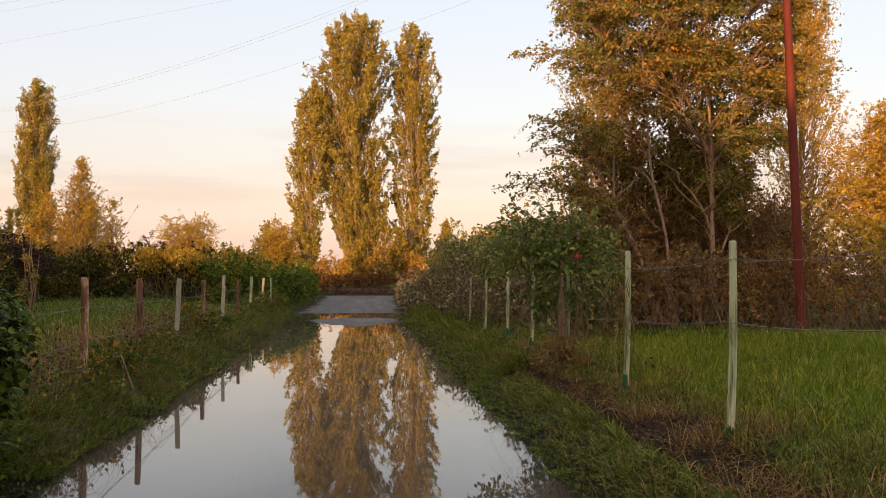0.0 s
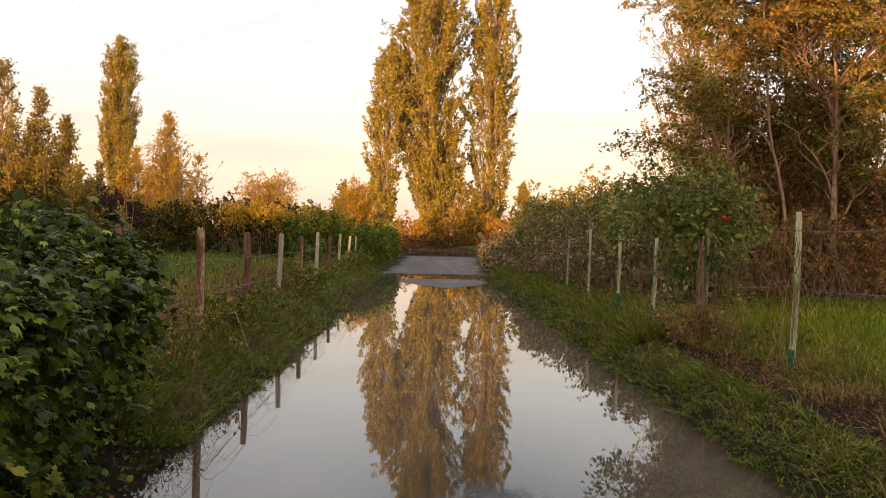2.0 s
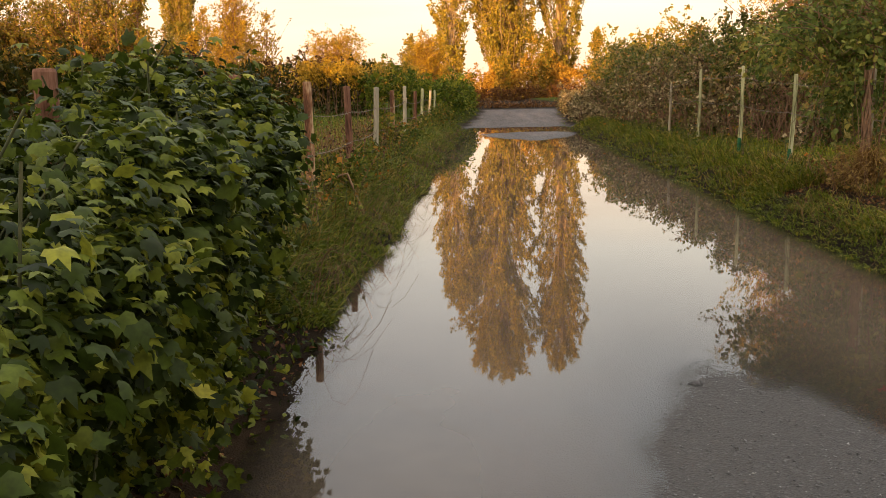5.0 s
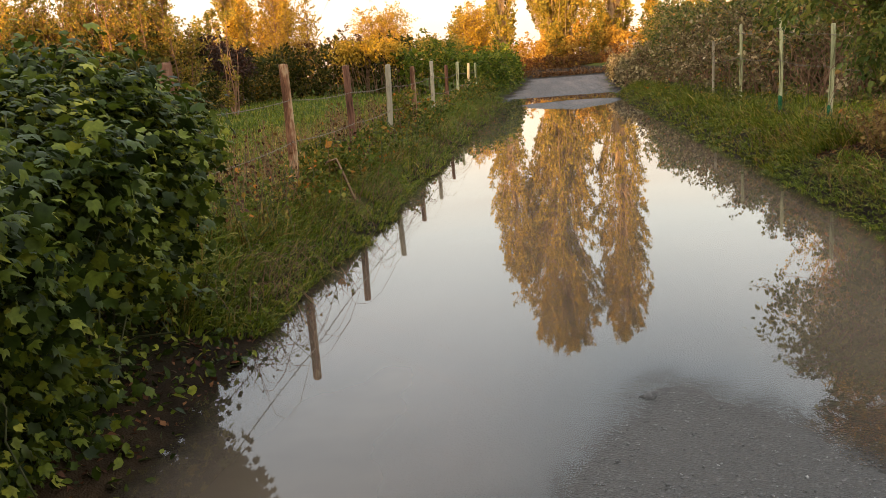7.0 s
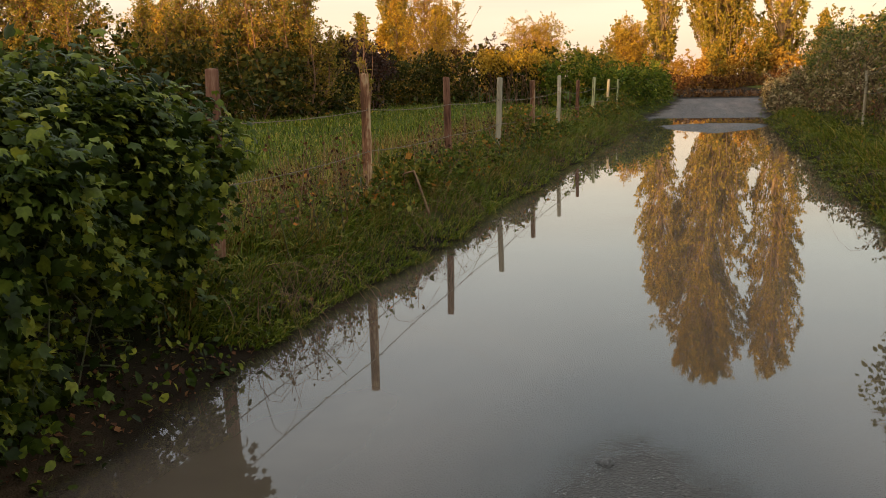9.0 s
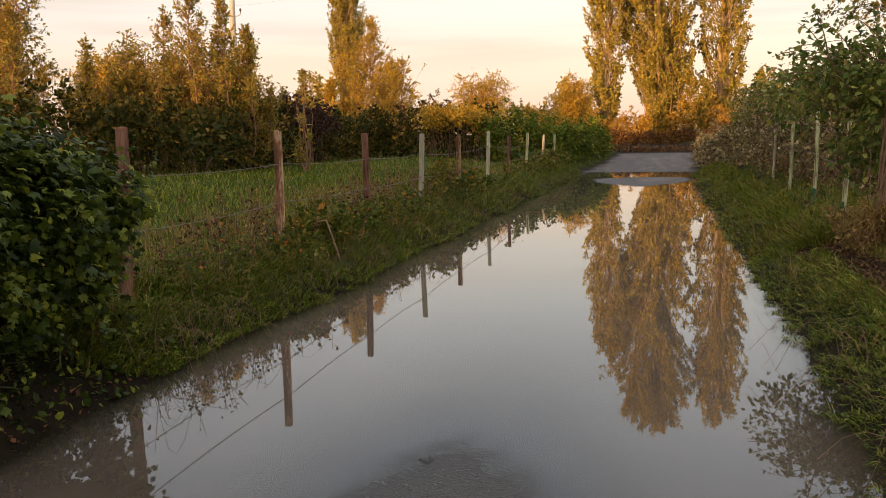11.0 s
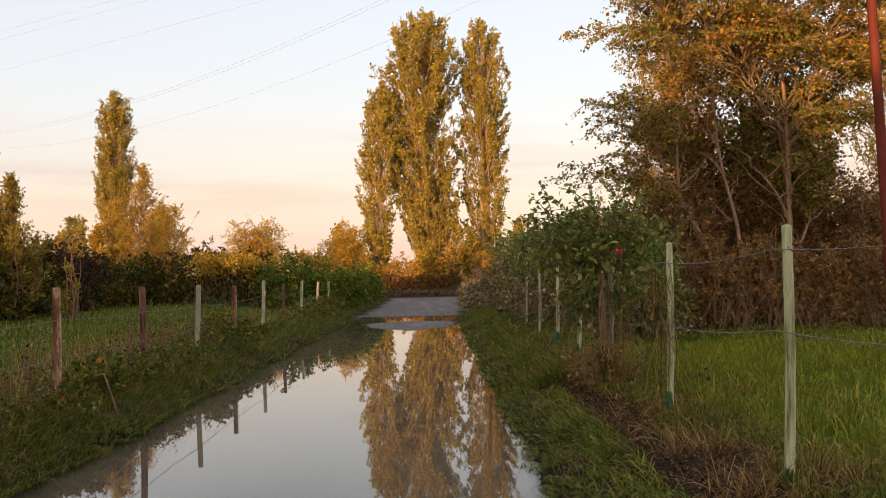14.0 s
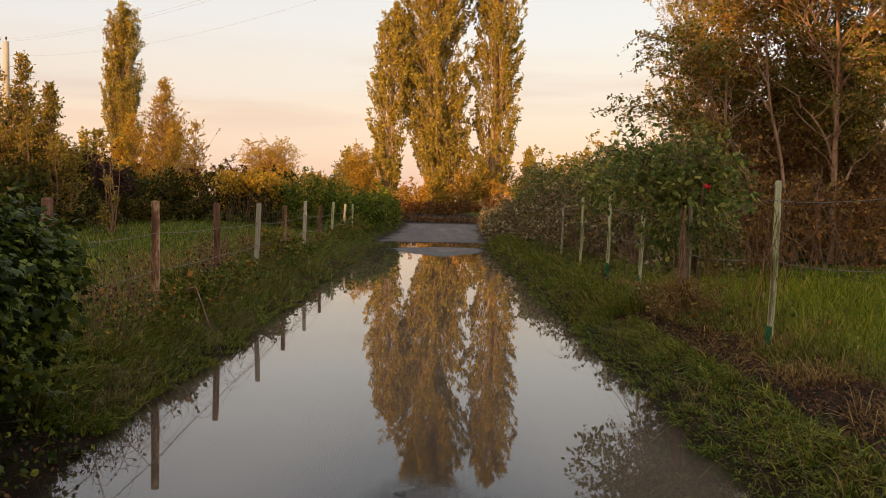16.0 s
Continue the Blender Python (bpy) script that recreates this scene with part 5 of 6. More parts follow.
# ---- climber over a post on the right, with a red flower ----
def climber():
    base = (3.28, 11.7, float(ground_height(3.28, 11.7)))
    ob = thing("climber", base, "leafy climber smothering a fence post with arching shoots", "climbing plant")
    wood = Tubes()
    b = np.array(base)
    for k in range(8):
        t = np.linspace(0, 1, 12)[:, None]
        turn = t * 5.0 + k * 0.6
        ring = 0.030 * np.concatenate([np.cos(turn), np.sin(turn), 0 * turn], 1) * (1 + 0.8 * (1 - t) ** 3)
        wood.add(np.array([-0.12, -0.25, -0.03]) + ring + t * np.array([0.02, 0.1, 1.25]) + rng.normal(size=(12, 3)) * 0.008, rng.uniform(0.006, 0.013), 5)
    for k in range(3):
        t = np.linspace(0, 1, 7)[:, None]
        wood.add(np.array([rng.normal() * 0.04, rng.normal() * 0.04, 0]) + t * np.array([rng.normal() * 0.06, rng.normal() * 0.06, 1.5]) + rng.normal(size=(7, 3)) * 0.012, 0.010, 5)
    for k in range(46):
        t = np.linspace(0, 1, 6)[:, None]
        s0 = np.array([rng.uniform(-0.5, 0.7), rng.uniform(-0.3, 0.7), rng.uniform(0.9, 1.4)])
        wood.add(s0 + np.array([rng.normal() * 0.25, rng.normal() * 0.15, 0]) * t - np.array([0, 0, rng.uniform(0.4, 1.0)]) * t ** 0.8 + rng.normal(size=(6, 3)) * 0.015, 0.0035, 3)
    places, ways = [], []
    blobs = np.array([(0.0, 0.1, 1.35, 0.5, 0.45, 0.42), (-0.3, 0.5, 1.6, 0.45, 0.5, 0.34), (0.4, 0.4, 1.4, 0.45, 0.5, 0.4), (-0.1, 0.2, 0.95, 0.3, 0.3, 0.25), (-0.55, 1.1, 1.55, 0.5, 0.6, 0.28), (0.6, 0.7, 1.5, 0.4, 0.5, 0.3)])
    for _ in range(175):
        c = blobs[rng.integers(len(blobs))]
        v = unit(rng.normal(size=(1, 3)))[0] * rng.uniform(0.4, 1) ** 0.5
        at = c[:3] + v * c[3:] + rng.normal(size=(24, 3)) * 0.10
        places.append(at)
        ways.append(np.tile(v, (24, 1)))
    for _ in range(95):
        s0 = np.array([rng.uniform(-0.6, 0.5), rng.uniform(-0.1, 0.5), rng.uniform(1.3, 1.85)])
        way = np.array([rng.uniform(-0.75, 0.2), rng.uniform(-0.3, 0.3), rng.uniform(0.1, 0.95)])
        t = np.linspace(0, 1, 7)[:, None]
        path = s0 + way * t - np.array([0, 0, 0.35]) * t * t
        wood.add(path, np.linspace(0.007, 0.003, 7), 4)
        u = rng.uniform(0.1, 1, 22)
        places.append(np.stack([np.interp(u, t[:, 0], path[:, i]) for i in range(3)], 1) + rng.normal(size=(22, 3)) * 0.02)
        ways.append(np.tile(way * 0.6, (22, 1)))
    tangle("brushwood", wood.mesh("brushwood", M_STEM), ob)
    tangle("foliage", leaves("foliage", np.concatenate(places), 0.060, M_CLIMBER, np.concatenate(ways), 0.6, 0.4, (OVAL_V, OVAL_F)), ob)
    petals = rng.normal(size=(16, 3)) * 0.014 + np.array([3.22, 10.85, 1.75]) - b
    part("flower", leaves("flower", petals, 0.035, M_FLOWER, None, 0.0, 0.0, (OVAL_V, OVAL_F)), ob, "small red blossom")


climber()


hedge("fence_brambles", [(-2.6, 16.2, 0.2, 0.62), (-2.45, 17.4, 0.28, 0.95), (-2.4, 19.2, 0.26, 0.9), (-2.4, 20.4, 0.18, 0.6)], 0.06, 4200, M_WEED,
      "dark brambles growing through the fence", 130, 0.08, 4, category="brambles", core=1)
hedge("fence_brambles", [(-2.3, 24.0, 0.16, 0.6), (-2.1, 28, 0.2, 0.7), (-1.95, 34, 0.3, 0.9)], 0.06, 3600, M_BRAMBLE,
      "low brambles round the far stakes", 130, 0.08, 4, category="brambles", core=1)
hedge("dock_and_thistle", [(-2.55, 10.2, 0.2, 0.55), (-2.5, 12.5, 0.25, 0.65), (-2.45, 15.0, 0.25, 0.62)], 0.05, 2200, M_WEED, "rough green and brown herbs at the foot of the stakes", 80, 0.08, 3, category="weeds", core=0)

for row, note in (([(-2.60, 9.8, 0.14, 0.42), (-2.55, 11.6, 0.20, 0.54), (-2.48, 13.6, 0.20, 0.50)], "dark leafy herbs on the near bank"),
                  ([(-2.48, 15.2, 0.18, 0.54), (-2.33, 17.8, 0.28, 0.78), (-2.15, 21.0, 0.24, 0.60)], "dark green bramble clump on the bank"),
                  ([(-2.05, 22.5, 0.22, 0.55), (-1.80, 28.0, 0.28, 0.66), (-1.30, 34.0, 0.34, 0.95)], "low leafy growth along the far bank")):
    hedge("bank_herbs", row, 0.055, 4600, M_WEED, note, 150, 0.075, 6, category="weeds", core=1, rugged=0.5, stem_material=M_GREEN_STEM)

# ---- fences ----
def post_mesh(name, height, radius, material, square=False, lean=(0.0, 0.0)):
    """A rough stake, six or four sided, wavering, with a chamfered top."""
    sides = 4 if square else 9
    zz = np.array([-0.35, 0.0, 0.25, 0.5, 0.75, 1.0, 1.0]) * np.array([1, 1, height, height, height, height - 0.012, height])
    rr = radius * np.array([1.05, 1.04, 1.02, 1.0, 0.98, 0.96, 0.84])
    rr = rr * (1 + rng.normal(size=7) * 0.02)
    v = []
    turn0 = rng.uniform(0, 1)
    for z, r in zip(zz, rr):
        for k in range(sides):
            a = (k + turn0) * 2 * math.pi / sides
            w = r * (1 + 0.05 * math.sin(a * 3 + z * 4))
            v.append((w * math.cos(a) + lean[0] * z + 0.012 * math.sin(z * 2.2), w * math.sin(a) + lean[1] * z, z))
    f = []
    for i in range(6):
        for k in range(sides):
            f.append((i * sides + k, i * sides + (k + 1) % sides, (i + 1) * sides + (k + 1) % sides, (i + 1) * sides + k))
    top = len(v)
    v.append((lean[0] * height, lean[1] * height, height + 0.004))
    for k in range(0, sides):
        f.append((6 * sides + k, 6 * sides + (k + 1) % sides, top, top))
    me = bpy.data.meshes.new(name)
    me.from_pydata(v, [], [t if t[2] != t[3] else t[:3] for t in f])
    me.materials.append(material)
    return me


def barbed_wire(points, sag=0.03, barbs=True):
    """A stretched strand with a twist of barbs every hand's width."""
    pts = []
    for a, b in zip(points[:-1], points[1:]):
        a, b = np.array(a), np.array(b)
        for t in np.linspace(0, 1, 9)[:-1]:
            pts.append(a + (b - a) * t - np.array([0, 0, sag * 4 * t * (1 - t)]))
    pts.append(np.array(points[-1]))
    pts = np.array(pts)
    tubes = Tubes()
    tubes.add(pts, 0.0033, 5)
    if barbs:
        run = np.concatenate([[0], np.cumsum(np.linalg.norm(np.diff(pts, axis=0), axis=1))])
        for s in np.arange(0.05, run[-1], 0.13):
            c = np.array([np.interp(s, run, pts[:, k]) for k in range(3)])
            d = rng.normal(size=3)
            d = d / np.linalg.norm(d) * 0.025
            tubes.add([c - d, c + d], 0.0030, 4)
    return tubes.mesh("wire", M_WIRE)


left_posts = [(-2.76, 5.2, 1.50, M_POST_RED), (-2.72, 7.9, 1.52, M_POST_RED), (-2.64, 10.63, 1.5, M_POST_BROWN), (-2.56, 13.43, 1.47, M_POST_RED), (-2.45, 16.03, 1.46, M_POST_GREY), (-2.35, 18.78, 1.41, M_POST_BROWN),
              (-2.29, 22.0, 1.50, M_POST_GREY), (-2.16, 24.52, 1.39, M_POST_RED), (-2.11, 28.18, 1.46, M_POST_PALE), (-1.97, 31.6, 1.40, M_POST_GREY), (-1.84, 35.03, 1.40, M_POST_PALE)]
left_fence = thing("fence", (-2.4, 18.0, 0.3), "old barbed wire fence on mixed wooden stakes beside the flooded lane", "fence")
for x, y, z, m in left_posts:
    g = float(ground_height(x, y))
    p = part("post", post_mesh("post", z - g, 0.043 if m not in (M_POST_BROWN, M_POST_RED) else 0.044, m, False, (rng.normal() * 0.02 + 0.03, rng.normal() * 0.015)), left_fence,
             {M_POST_BROWN: "tan brown stake with peeling bark", M_POST_RED: "dark reddish barked stake"}.get(m, "pale weathered stake"))
    p.location = (x - 2.4 * -1, y - 18.0, g - 0.3)
tag = Tubes()
tag.add([(0.052, -0.03, 0.86), (0.052, -0.03, 0.98)], 0.035, 4, True)
part("tag", tag.mesh("tag", M_POST_GREY), left_fence.children[6], "small pale tag nailed to the stake")
for frac in (0.74, 0.44):
    w = part("wire", barbed_wire([(x + 0.05 + 2.4, y - 18.0, (float(ground_height(x, y)) + (z - float(ground_height(x, y))) * frac) - 0.3) for x, y, z, m in left_posts], 0.025), left_fence)

right_posts = [(3.02, 3.8, 1.80, 1), (3.08, 6.43, 1.80, 1), (3.18, 9.05, 1.79, 1), (3.30, 11.75, 1.55, 0), (3.46, 14.4, 1.52, 1), (3.64, 17.17, 1.70, 1), (3.83, 20.45, 1.71, 1), (4.0, 23.6, 1.45, 0)]
right_fence = thing("fence", (3.3, 12.0, 0.3), "barbed wire fence on pale green weathered stakes along the meadow", "fence")
for x, y, z, pale in right_posts:
    g = float(ground_height(x, y))
    m = M_POST_PALE if pale else M_POST_GREY
    p = part("post", post_mesh("post", z - g, 0.030, m, False, (rng.normal() * 0.005 + 0.022, rng.normal() * 0.008)), right_fence, "pale lichen-green stake" if pale else "grey weathered stake")
    p.location = (x - 3.3, y - 12.0, g - 0.3)
    if pale and y < 18:
        f = part("painted_foot", post_mesh("painted_foot", 0.09 if y < 7 else 0.22, 0.0335, M_GREEN_PAINT), p, "green painted foot of the stake")
for zs in ((1.70, 1.66, 1.62, 1.38, 1.40, 1.55, 1.56, 1.35), (1.30, 1.19, 1.09, 1.0, 1.0, 1.08, 1.1, 1.0)):
    part("wire", barbed_wire([(x - 0.05 - 3.3, y - 12.0, zz - 0.3) for (x, y, z, p), zz in zip(right_posts, zs)], 0.04), right_fence)


def dry_vines():
    """Withered shoots caught in the wires round the overgrown stake."""
    base = (3.2, 9.6, 0.3)
    ob = thing("dry_vines", base, "withered straw-coloured vines tangled in the fence wires", "dry vines", kind="stuff")
    tb = Tubes()
    for _ in range(64):
        y = rng.choice([9.05, 9.05, 9.05, 10.6]) + rng.normal() * 0.16
        top = np.array([3.12 + 0.04 * (y - 9) + rng.normal() * 0.04, y, rng.choice([1.5, 1.08]) + rng.uniform(-0.1, 0.08)])
        fall = rng.uniform(0.2, 0.8)
        t = np.linspace(0, 1, 7)[:, None]
        path = top + np.array([rng.normal() * 0.10, rng.normal() * 0.30, 0]) * t - np.array([0, 0, fall]) * t ** 0.8 + rng.normal(size=(7, 3)) * 0.015
        path[:, 2] = np.maximum(path[:, 2], 0.36)
        tb.add(path - np.array(base), np.linspace(0.0035, 0.002, 7), 3)
    tangle("vine_mass", tb.mesh("vine_mass", M_STRAW), ob)


dry_vines()


# ---- poles and cables ----
def insulator(x, z):
    ins = Tubes()
    ins.add([(x, 0, z), (x, 0, z + 0.10), (x, 0, z + 0.13), (x, 0, z + 0.22), (x, 0, z + 0.27)], (0.018, 0.02, 0.065, 0.055, 0.02), 8, True)
    return ins.mesh("insulator", M_PORCELAIN)


def pole(place, height, r0, r1, material, label, lean=(0, 0)):
    """A mast with a pin insulator on its top and short brackets that carry one each."""
    ob = thing("utility_pole", place, label, "utility pole")
    t = Tubes()
    zz = np.linspace(-0.4, height, 8)
    t.add(np.stack([lean[0] * zz, lean[1] * zz, zz], 1), np.linspace(r0, r1, 8), 12, True)
    part("mast", t.mesh("mast", material), ob)
    part("insulator", insulator(lean[0] * height, height), ob)
    for dz, reach in ((1.15, 0.48), (1.9, -0.46)):
        x0, z = lean[0] * (height - dz), height - dz
        bar = Tubes()
        bar.add([(x0, 0, z - 0.16), (x0 + reach * 0.6, 0, z - 0.14), (x0 + reach, 0, z - 0.06), (x0 + reach, 0, z)], 0.022, 6)
        arm = part("bracket", bar.mesh("bracket", material), ob)
        part("insulator", insulator(x0 + reach, z), arm)
    return ob


pole((-20.8, 50.0, 0.6), 8.9, 0.20, 0.15, M_CONCRETE, "pale concrete utility pole with insulators lit by the sun")
pole((10.25, 18.0, 0.34), 11.3, 0.105, 0.072, M_RED_POLE, "tall rust red utility pole standing in the thicket", (-0.037, 0))
POLE_A, POLE_B = np.array([-20.8, 50.0]), np.array([10.0, 18.0])
cables = [(0.0, 9.5, 1.0, 11.5, 1.42), (0.0, 9.62, 1.0, 11.62, 1.42), (0.0, 8.78, 1.0, 10.42, 1.67),
          (-1.4, 21.1, 1.0, 10.65, 0.1), (-1.4, 20.3, 1.0, 10.45, 0.1), (-1.4, 17.2, 1.0, 9.8, 0.1)]
for u0, z0, u1, z1, sag in cables:
    a, b = (np.array([*(POLE_A + (POLE_B - POLE_A) * u), z]) for u, z in ((u0, z0), (u1, z1)))
    ob = thing("cable", tuple(a), "thin overhead electric cable across the sky", "cable", "overhead cables")
    t = np.linspace(0, 1, 25)[:, None]
    tb = Tubes()
    tb.add((b - a) * t - np.array([0, 0, 1]) * sag * 4 * t * (1 - t), 0.0031, 5)
    part("strand", tb.mesh("strand", M_CABLE), ob)


# ---- grass and weeds ----
def patch(n, x0, x1, y0, y1, keep):
    x, y = rng.uniform(x0, x1, n), rng.uniform(y0, y1, n)
    k = keep(x, y)
    return on_ground(np.column_stack([x[k], y[k]]))


def stuff(name, mesh, label, category):
    return tagged(new(name, mesh), label, category, kind="stuff")


def outside(x, y):
    return np.maximum(edge_left(y) - x, x - edge_right(y))


def shrink(p):
    return 0.36 + 0.64 * step(0.05, 0.7, outside(p[:, 0], p[:, 1]))


def tuft(x, y, seed, level):
    return wave(x * 2.3, y * 2.3, seed) + 0.6 * wave(x * 6.1, y * 5.7, seed + 3) > level


def tufts(centres, per, height, width, material, name, lean=0.9, bias=(0.0, 0.0), reach=0.035):
    """Grass in tufts: blades that bow outwards from each centre, and towards bias."""
    n = len(centres)
    ang = rng.uniform(0, 2 * math.pi, (n, per))
    out = np.stack([np.cos(ang), np.sin(ang)], -1)
    off = out * (reach * np.sqrt(rng.uniform(0, 1, (n, per))))[..., None]
    base = np.repeat(centres, per, 0)
    base[:, :2] += off.reshape(-1, 2)
    way = out.reshape(-1, 2) + np.array(bias)
    hh = np.repeat(height * np.exp(rng.normal(size=n) * 0.25), per)
    return blades(name, base, hh, width, material, lean, way * 3.0)


def thinned(x, y, reach):
    return rng.uniform(size=len(x)) < np.clip(1.25 - y / reach, 0.12, 1)


def bank(n, side, lo, hi, y0, y1, seed, level):
    """Places on one bank, between lo and hi metres from the water, bunched into swaths."""
    y = y0 + (y1 - y0) * rng.uniform(0, 1, n) ** 1.35
    off = rng.uniform(lo, hi, n)
    x = edge_left(y) - off if side < 0 else edge_right(y) + off
    k = tuft(x, y, seed, level)
    return on_ground(np.column_stack([x[k], y[k]]))


cen = patch(8000, -4.6, -0.4, 3.0, 44, lambda x, y: (edge_left(y) - x > -0.10) & (edge_left(y) - x < 1.6) & thinned(x, y, 26) & (y > 6.9 + 0.5 * wave(x * 2, y, 2.0)))
stuff("verge_grass", tufts(cen, 18, 0.20 * shrink(cen), 0.0036, M_GRASS, "verge_grass", 1.1, (0.9, -0.2), 0.06), "wet green grass on the flooded bank", "grass")
near = bank(15000, -1, -0.08, 1.25, 6.9, 13.5, 61.0, -0.55)
stuff("verge_grass", long_grass("verge_grass", near, 0.29 * shrink(near), 0.0042, M_LUSH, (0.8, -0.45), 0.55), "long lush grass combed over towards the water", "grass")
near = bank(11000, -1, -0.06, 1.2, 12.5, 34, 63.0, -0.6)
stuff("verge_grass", long_grass("verge_grass", near, 0.36 * shrink(near), 0.0060, M_LUSH, (0.7, -0.3), 0.7), "long grass hanging over the farther water's edge", "grass")
cen = patch(7000, 1.4, 4.6, 2.4, 45, lambda x, y: (x - edge_right(y) > -0.13) & (x - edge_right(y) < 0.50 + 0.2 * wave(y * 1.3, y * 0.5, 3.0)) & thinned(x, y, 26) & tuft(x, y, 15.0, -0.9))
stuff("verge_grass", tufts(cen, 20, 0.15 * shrink(cen), 0.0038, M_LUSH, "verge_grass", 1.2, (-1.1, -0.35), 0.06), "wet green grass along the water's edge", "grass")
near = bank(10500, 1, -0.06, 0.60, 2.6, 13, 67.0, -0.55)
stuff("verge_grass", long_grass("verge_grass", near, 0.22 * shrink(near), 0.0034, M_LUSH, (-0.8, -0.5), 0.8, (40, 80), (-50, 15)), "long grass bowed over the water's edge", "grass")
near = bank(9000, 1, -0.05, 1.0, 12, 34, 69.0, -0.8)
stuff("verge_grass", long_grass("verge_grass", near, 0.28 * shrink(near), 0.0062, M_GRASS, (-0.7, -0.4), 0.7), "long grass below the brambles", "grass")
cen = patch(8000, 2.3, 5.4, 2.4, 30, lambda x, y: (x - edge_right(y) > 1.02 + 0.30 * wave(x, y, 5.0)) & (x - edge_right(y) < 2.4) & thinned(x, y, 22) & tuft(x, y, 7.0, -0.5))
stuff("verge_grass", tufts(cen, 13, 0.16, 0.0029, M_GRASS, "verge_grass", 1.15, (-0.3, -0.4), 0.07), "patchy trodden grass round the stakes", "grass")
mat = bank(3000, 1, 0.85, 1.8, 2.6, 12, 71.0, 0.0)
stuff("dead_grass", long_grass("dead_grass", mat, 0.30, 0.0026, M_STRAW, (-0.2, -0.2), 1.2, (15, 60), (-50, 0)), "flattened straw-coloured grass on the trodden strip", "dead grass")
mat = bank(2600, 1, 0.15, 0.95, 2.6, 14, 79.0, 0.0)
stuff("dead_grass", long_grass("dead_grass", mat, 0.26, 0.0022, M_STRAW, (-0.5, -0.3), 1.0, (20, 75), (-50, 10)), "thin straw-coloured blades among the wet grass", "dead grass")
mat = bank(6500, -1, 0.40, 1.6, 7.2, 22, 73.0, -0.15)
stuff("dead_grass", long_grass("dead_grass", mat, 0.36, 0.0028, M_STRAW, (0.3, -0.2), 1.2, (15, 65), (-50, 5)), "flattened bleached grass between the stakes", "dead grass")
ang = rng.uniform(0, 2 * math.pi, 900)
heap = on_ground(np.column_stack([3.12 + np.cos(ang) * 0.16 * rng.uniform(0, 1, 900), 11.3 + np.sin(ang) * 0.2 * rng.uniform(0, 1, 900)])) + np.array([0, 0, 1]) * rng.uniform(0.0, 0.36, (900, 1))
stuff("dead_grass", long_grass("dead_grass", heap, 0.42, 0.0034, M_STRAW, (0, 0), 1.0, (10, 75), (-80, -40)), "heap of reddish dead grass round the climber's foot", "dead grass")
cen = patch(3600, 2.2, 4.6, 2.4, 20, lambda x, y: (x - edge_right(y) > 0.55) & tuft(x, y, 11.0, 0.55) & thinned(x, y, 24))
stuff("dead_grass", tufts(cen, 10, 0.24, 0.0022, M_STRAW, "dead_grass", 1.25, (-0.1, 0.0), 0.07), "matted straw-coloured dead grass", "dead grass")
foot = np.concatenate([on_ground(np.column_stack([px + rng.normal(size=26) * 0.18, py + rng.normal(size=26) * 0.22])) for px, py in ((3.1, 6.4), (3.2, 9.05), (3.3, 11.75), (3.45, 14.4), (3.3, 11.4))])
stuff("dead_grass", tufts(foot, 7, 0.28, 0.0022, M_STRAW, "dead_grass", 1.35, (0, 0), 0.05), "straw-coloured dead grass clinging to the stakes", "dead grass")
cen = patch(3600, -4.6, -1.6, 6.5, 30, lambda x, y: (edge_left(y) - x > 0.35) & tuft(x, y, 13.0, 0.0) & thinned(x, y, 26))
stuff("dead_grass", tufts(cen, 9, 0.32, 0.0022, M_STRAW, "dead_grass", 0.85, (0.1, 0.0), 0.06), "bleached dry grass stalks by the stakes", "dead grass")
meadow = patch(120000, 3.6, 26, 3.0, 19, lambda x, y: (x - edge_right(y) > 1.7) & (rng.uniform(size=len(x)) < np.clip(1.25 - np.hypot(x - 1, y - 2) / 21, 0.12, 1)))
stuff("meadow_grass", blades("meadow_grass", meadow, 0.15 + 0.06 * wave(meadow[:, 0] * 0.9, meadow[:, 1] * 0.9, 4.0), 0.0055, M_FIELD, 1.1), "lush green meadow grass behind the fence", "grass")
near = patch(16000, 3.4, 9, 3.0, 15, lambda x, y: (x - edge_right(y) > 1.5) & tuft(x, y, 77.0, -0.3))
stuff("meadow_grass", long_grass("meadow_grass", near, 0.30, 0.0036, M_FIELD, (-0.2, -0.4), 0.9, (60, 90), (-20, 40)), "longer soft grass standing in the meadow", "grass")
stalks = patch(3600, -9, -2.8, 6.5, 24, lambda x, y: (edge_left(y) - x > 0.6) & tuft(x, y, 41.0, -0.2) & (rng.uniform(size=len(x)) < np.clip(1.1 - (edge_left(y) - x) / 4, 0.08, 1)))
stuff("dead_grass", blades("dead_grass", stalks, 0.38, 0.0022, M_STRAW, 0.7), "bleached seed stalks standing in the meadow", "dead grass")
meadow = patch(56000, -16, -2.8, 7.0, 36, lambda x, y: (edge_left(y) - x > 1.0) & (rng.uniform(size=len(x)) < np.clip(1.2 - np.hypot(x, y) / 36, 0.2, 1)))
stuff("meadow_grass", blades("meadow_grass", meadow, 0.14, 0.007, M_LUSH, 0.8), "green meadow grass beyond the stakes", "grass")
meadow = patch(56000, -16, -2.8, 7.0, 36, lambda x, y: (edge_left(y) - x > 1.0) & (rng.uniform(size=len(x)) < np.clip(1.2 - np.hypot(x, y) / 36, 0.2, 1)))
stuff("meadow_grass", blades("meadow_grass", meadow, 0.16, 0.007, M_GRASS, 0.9), "longer olive grass among the meadow", "grass")


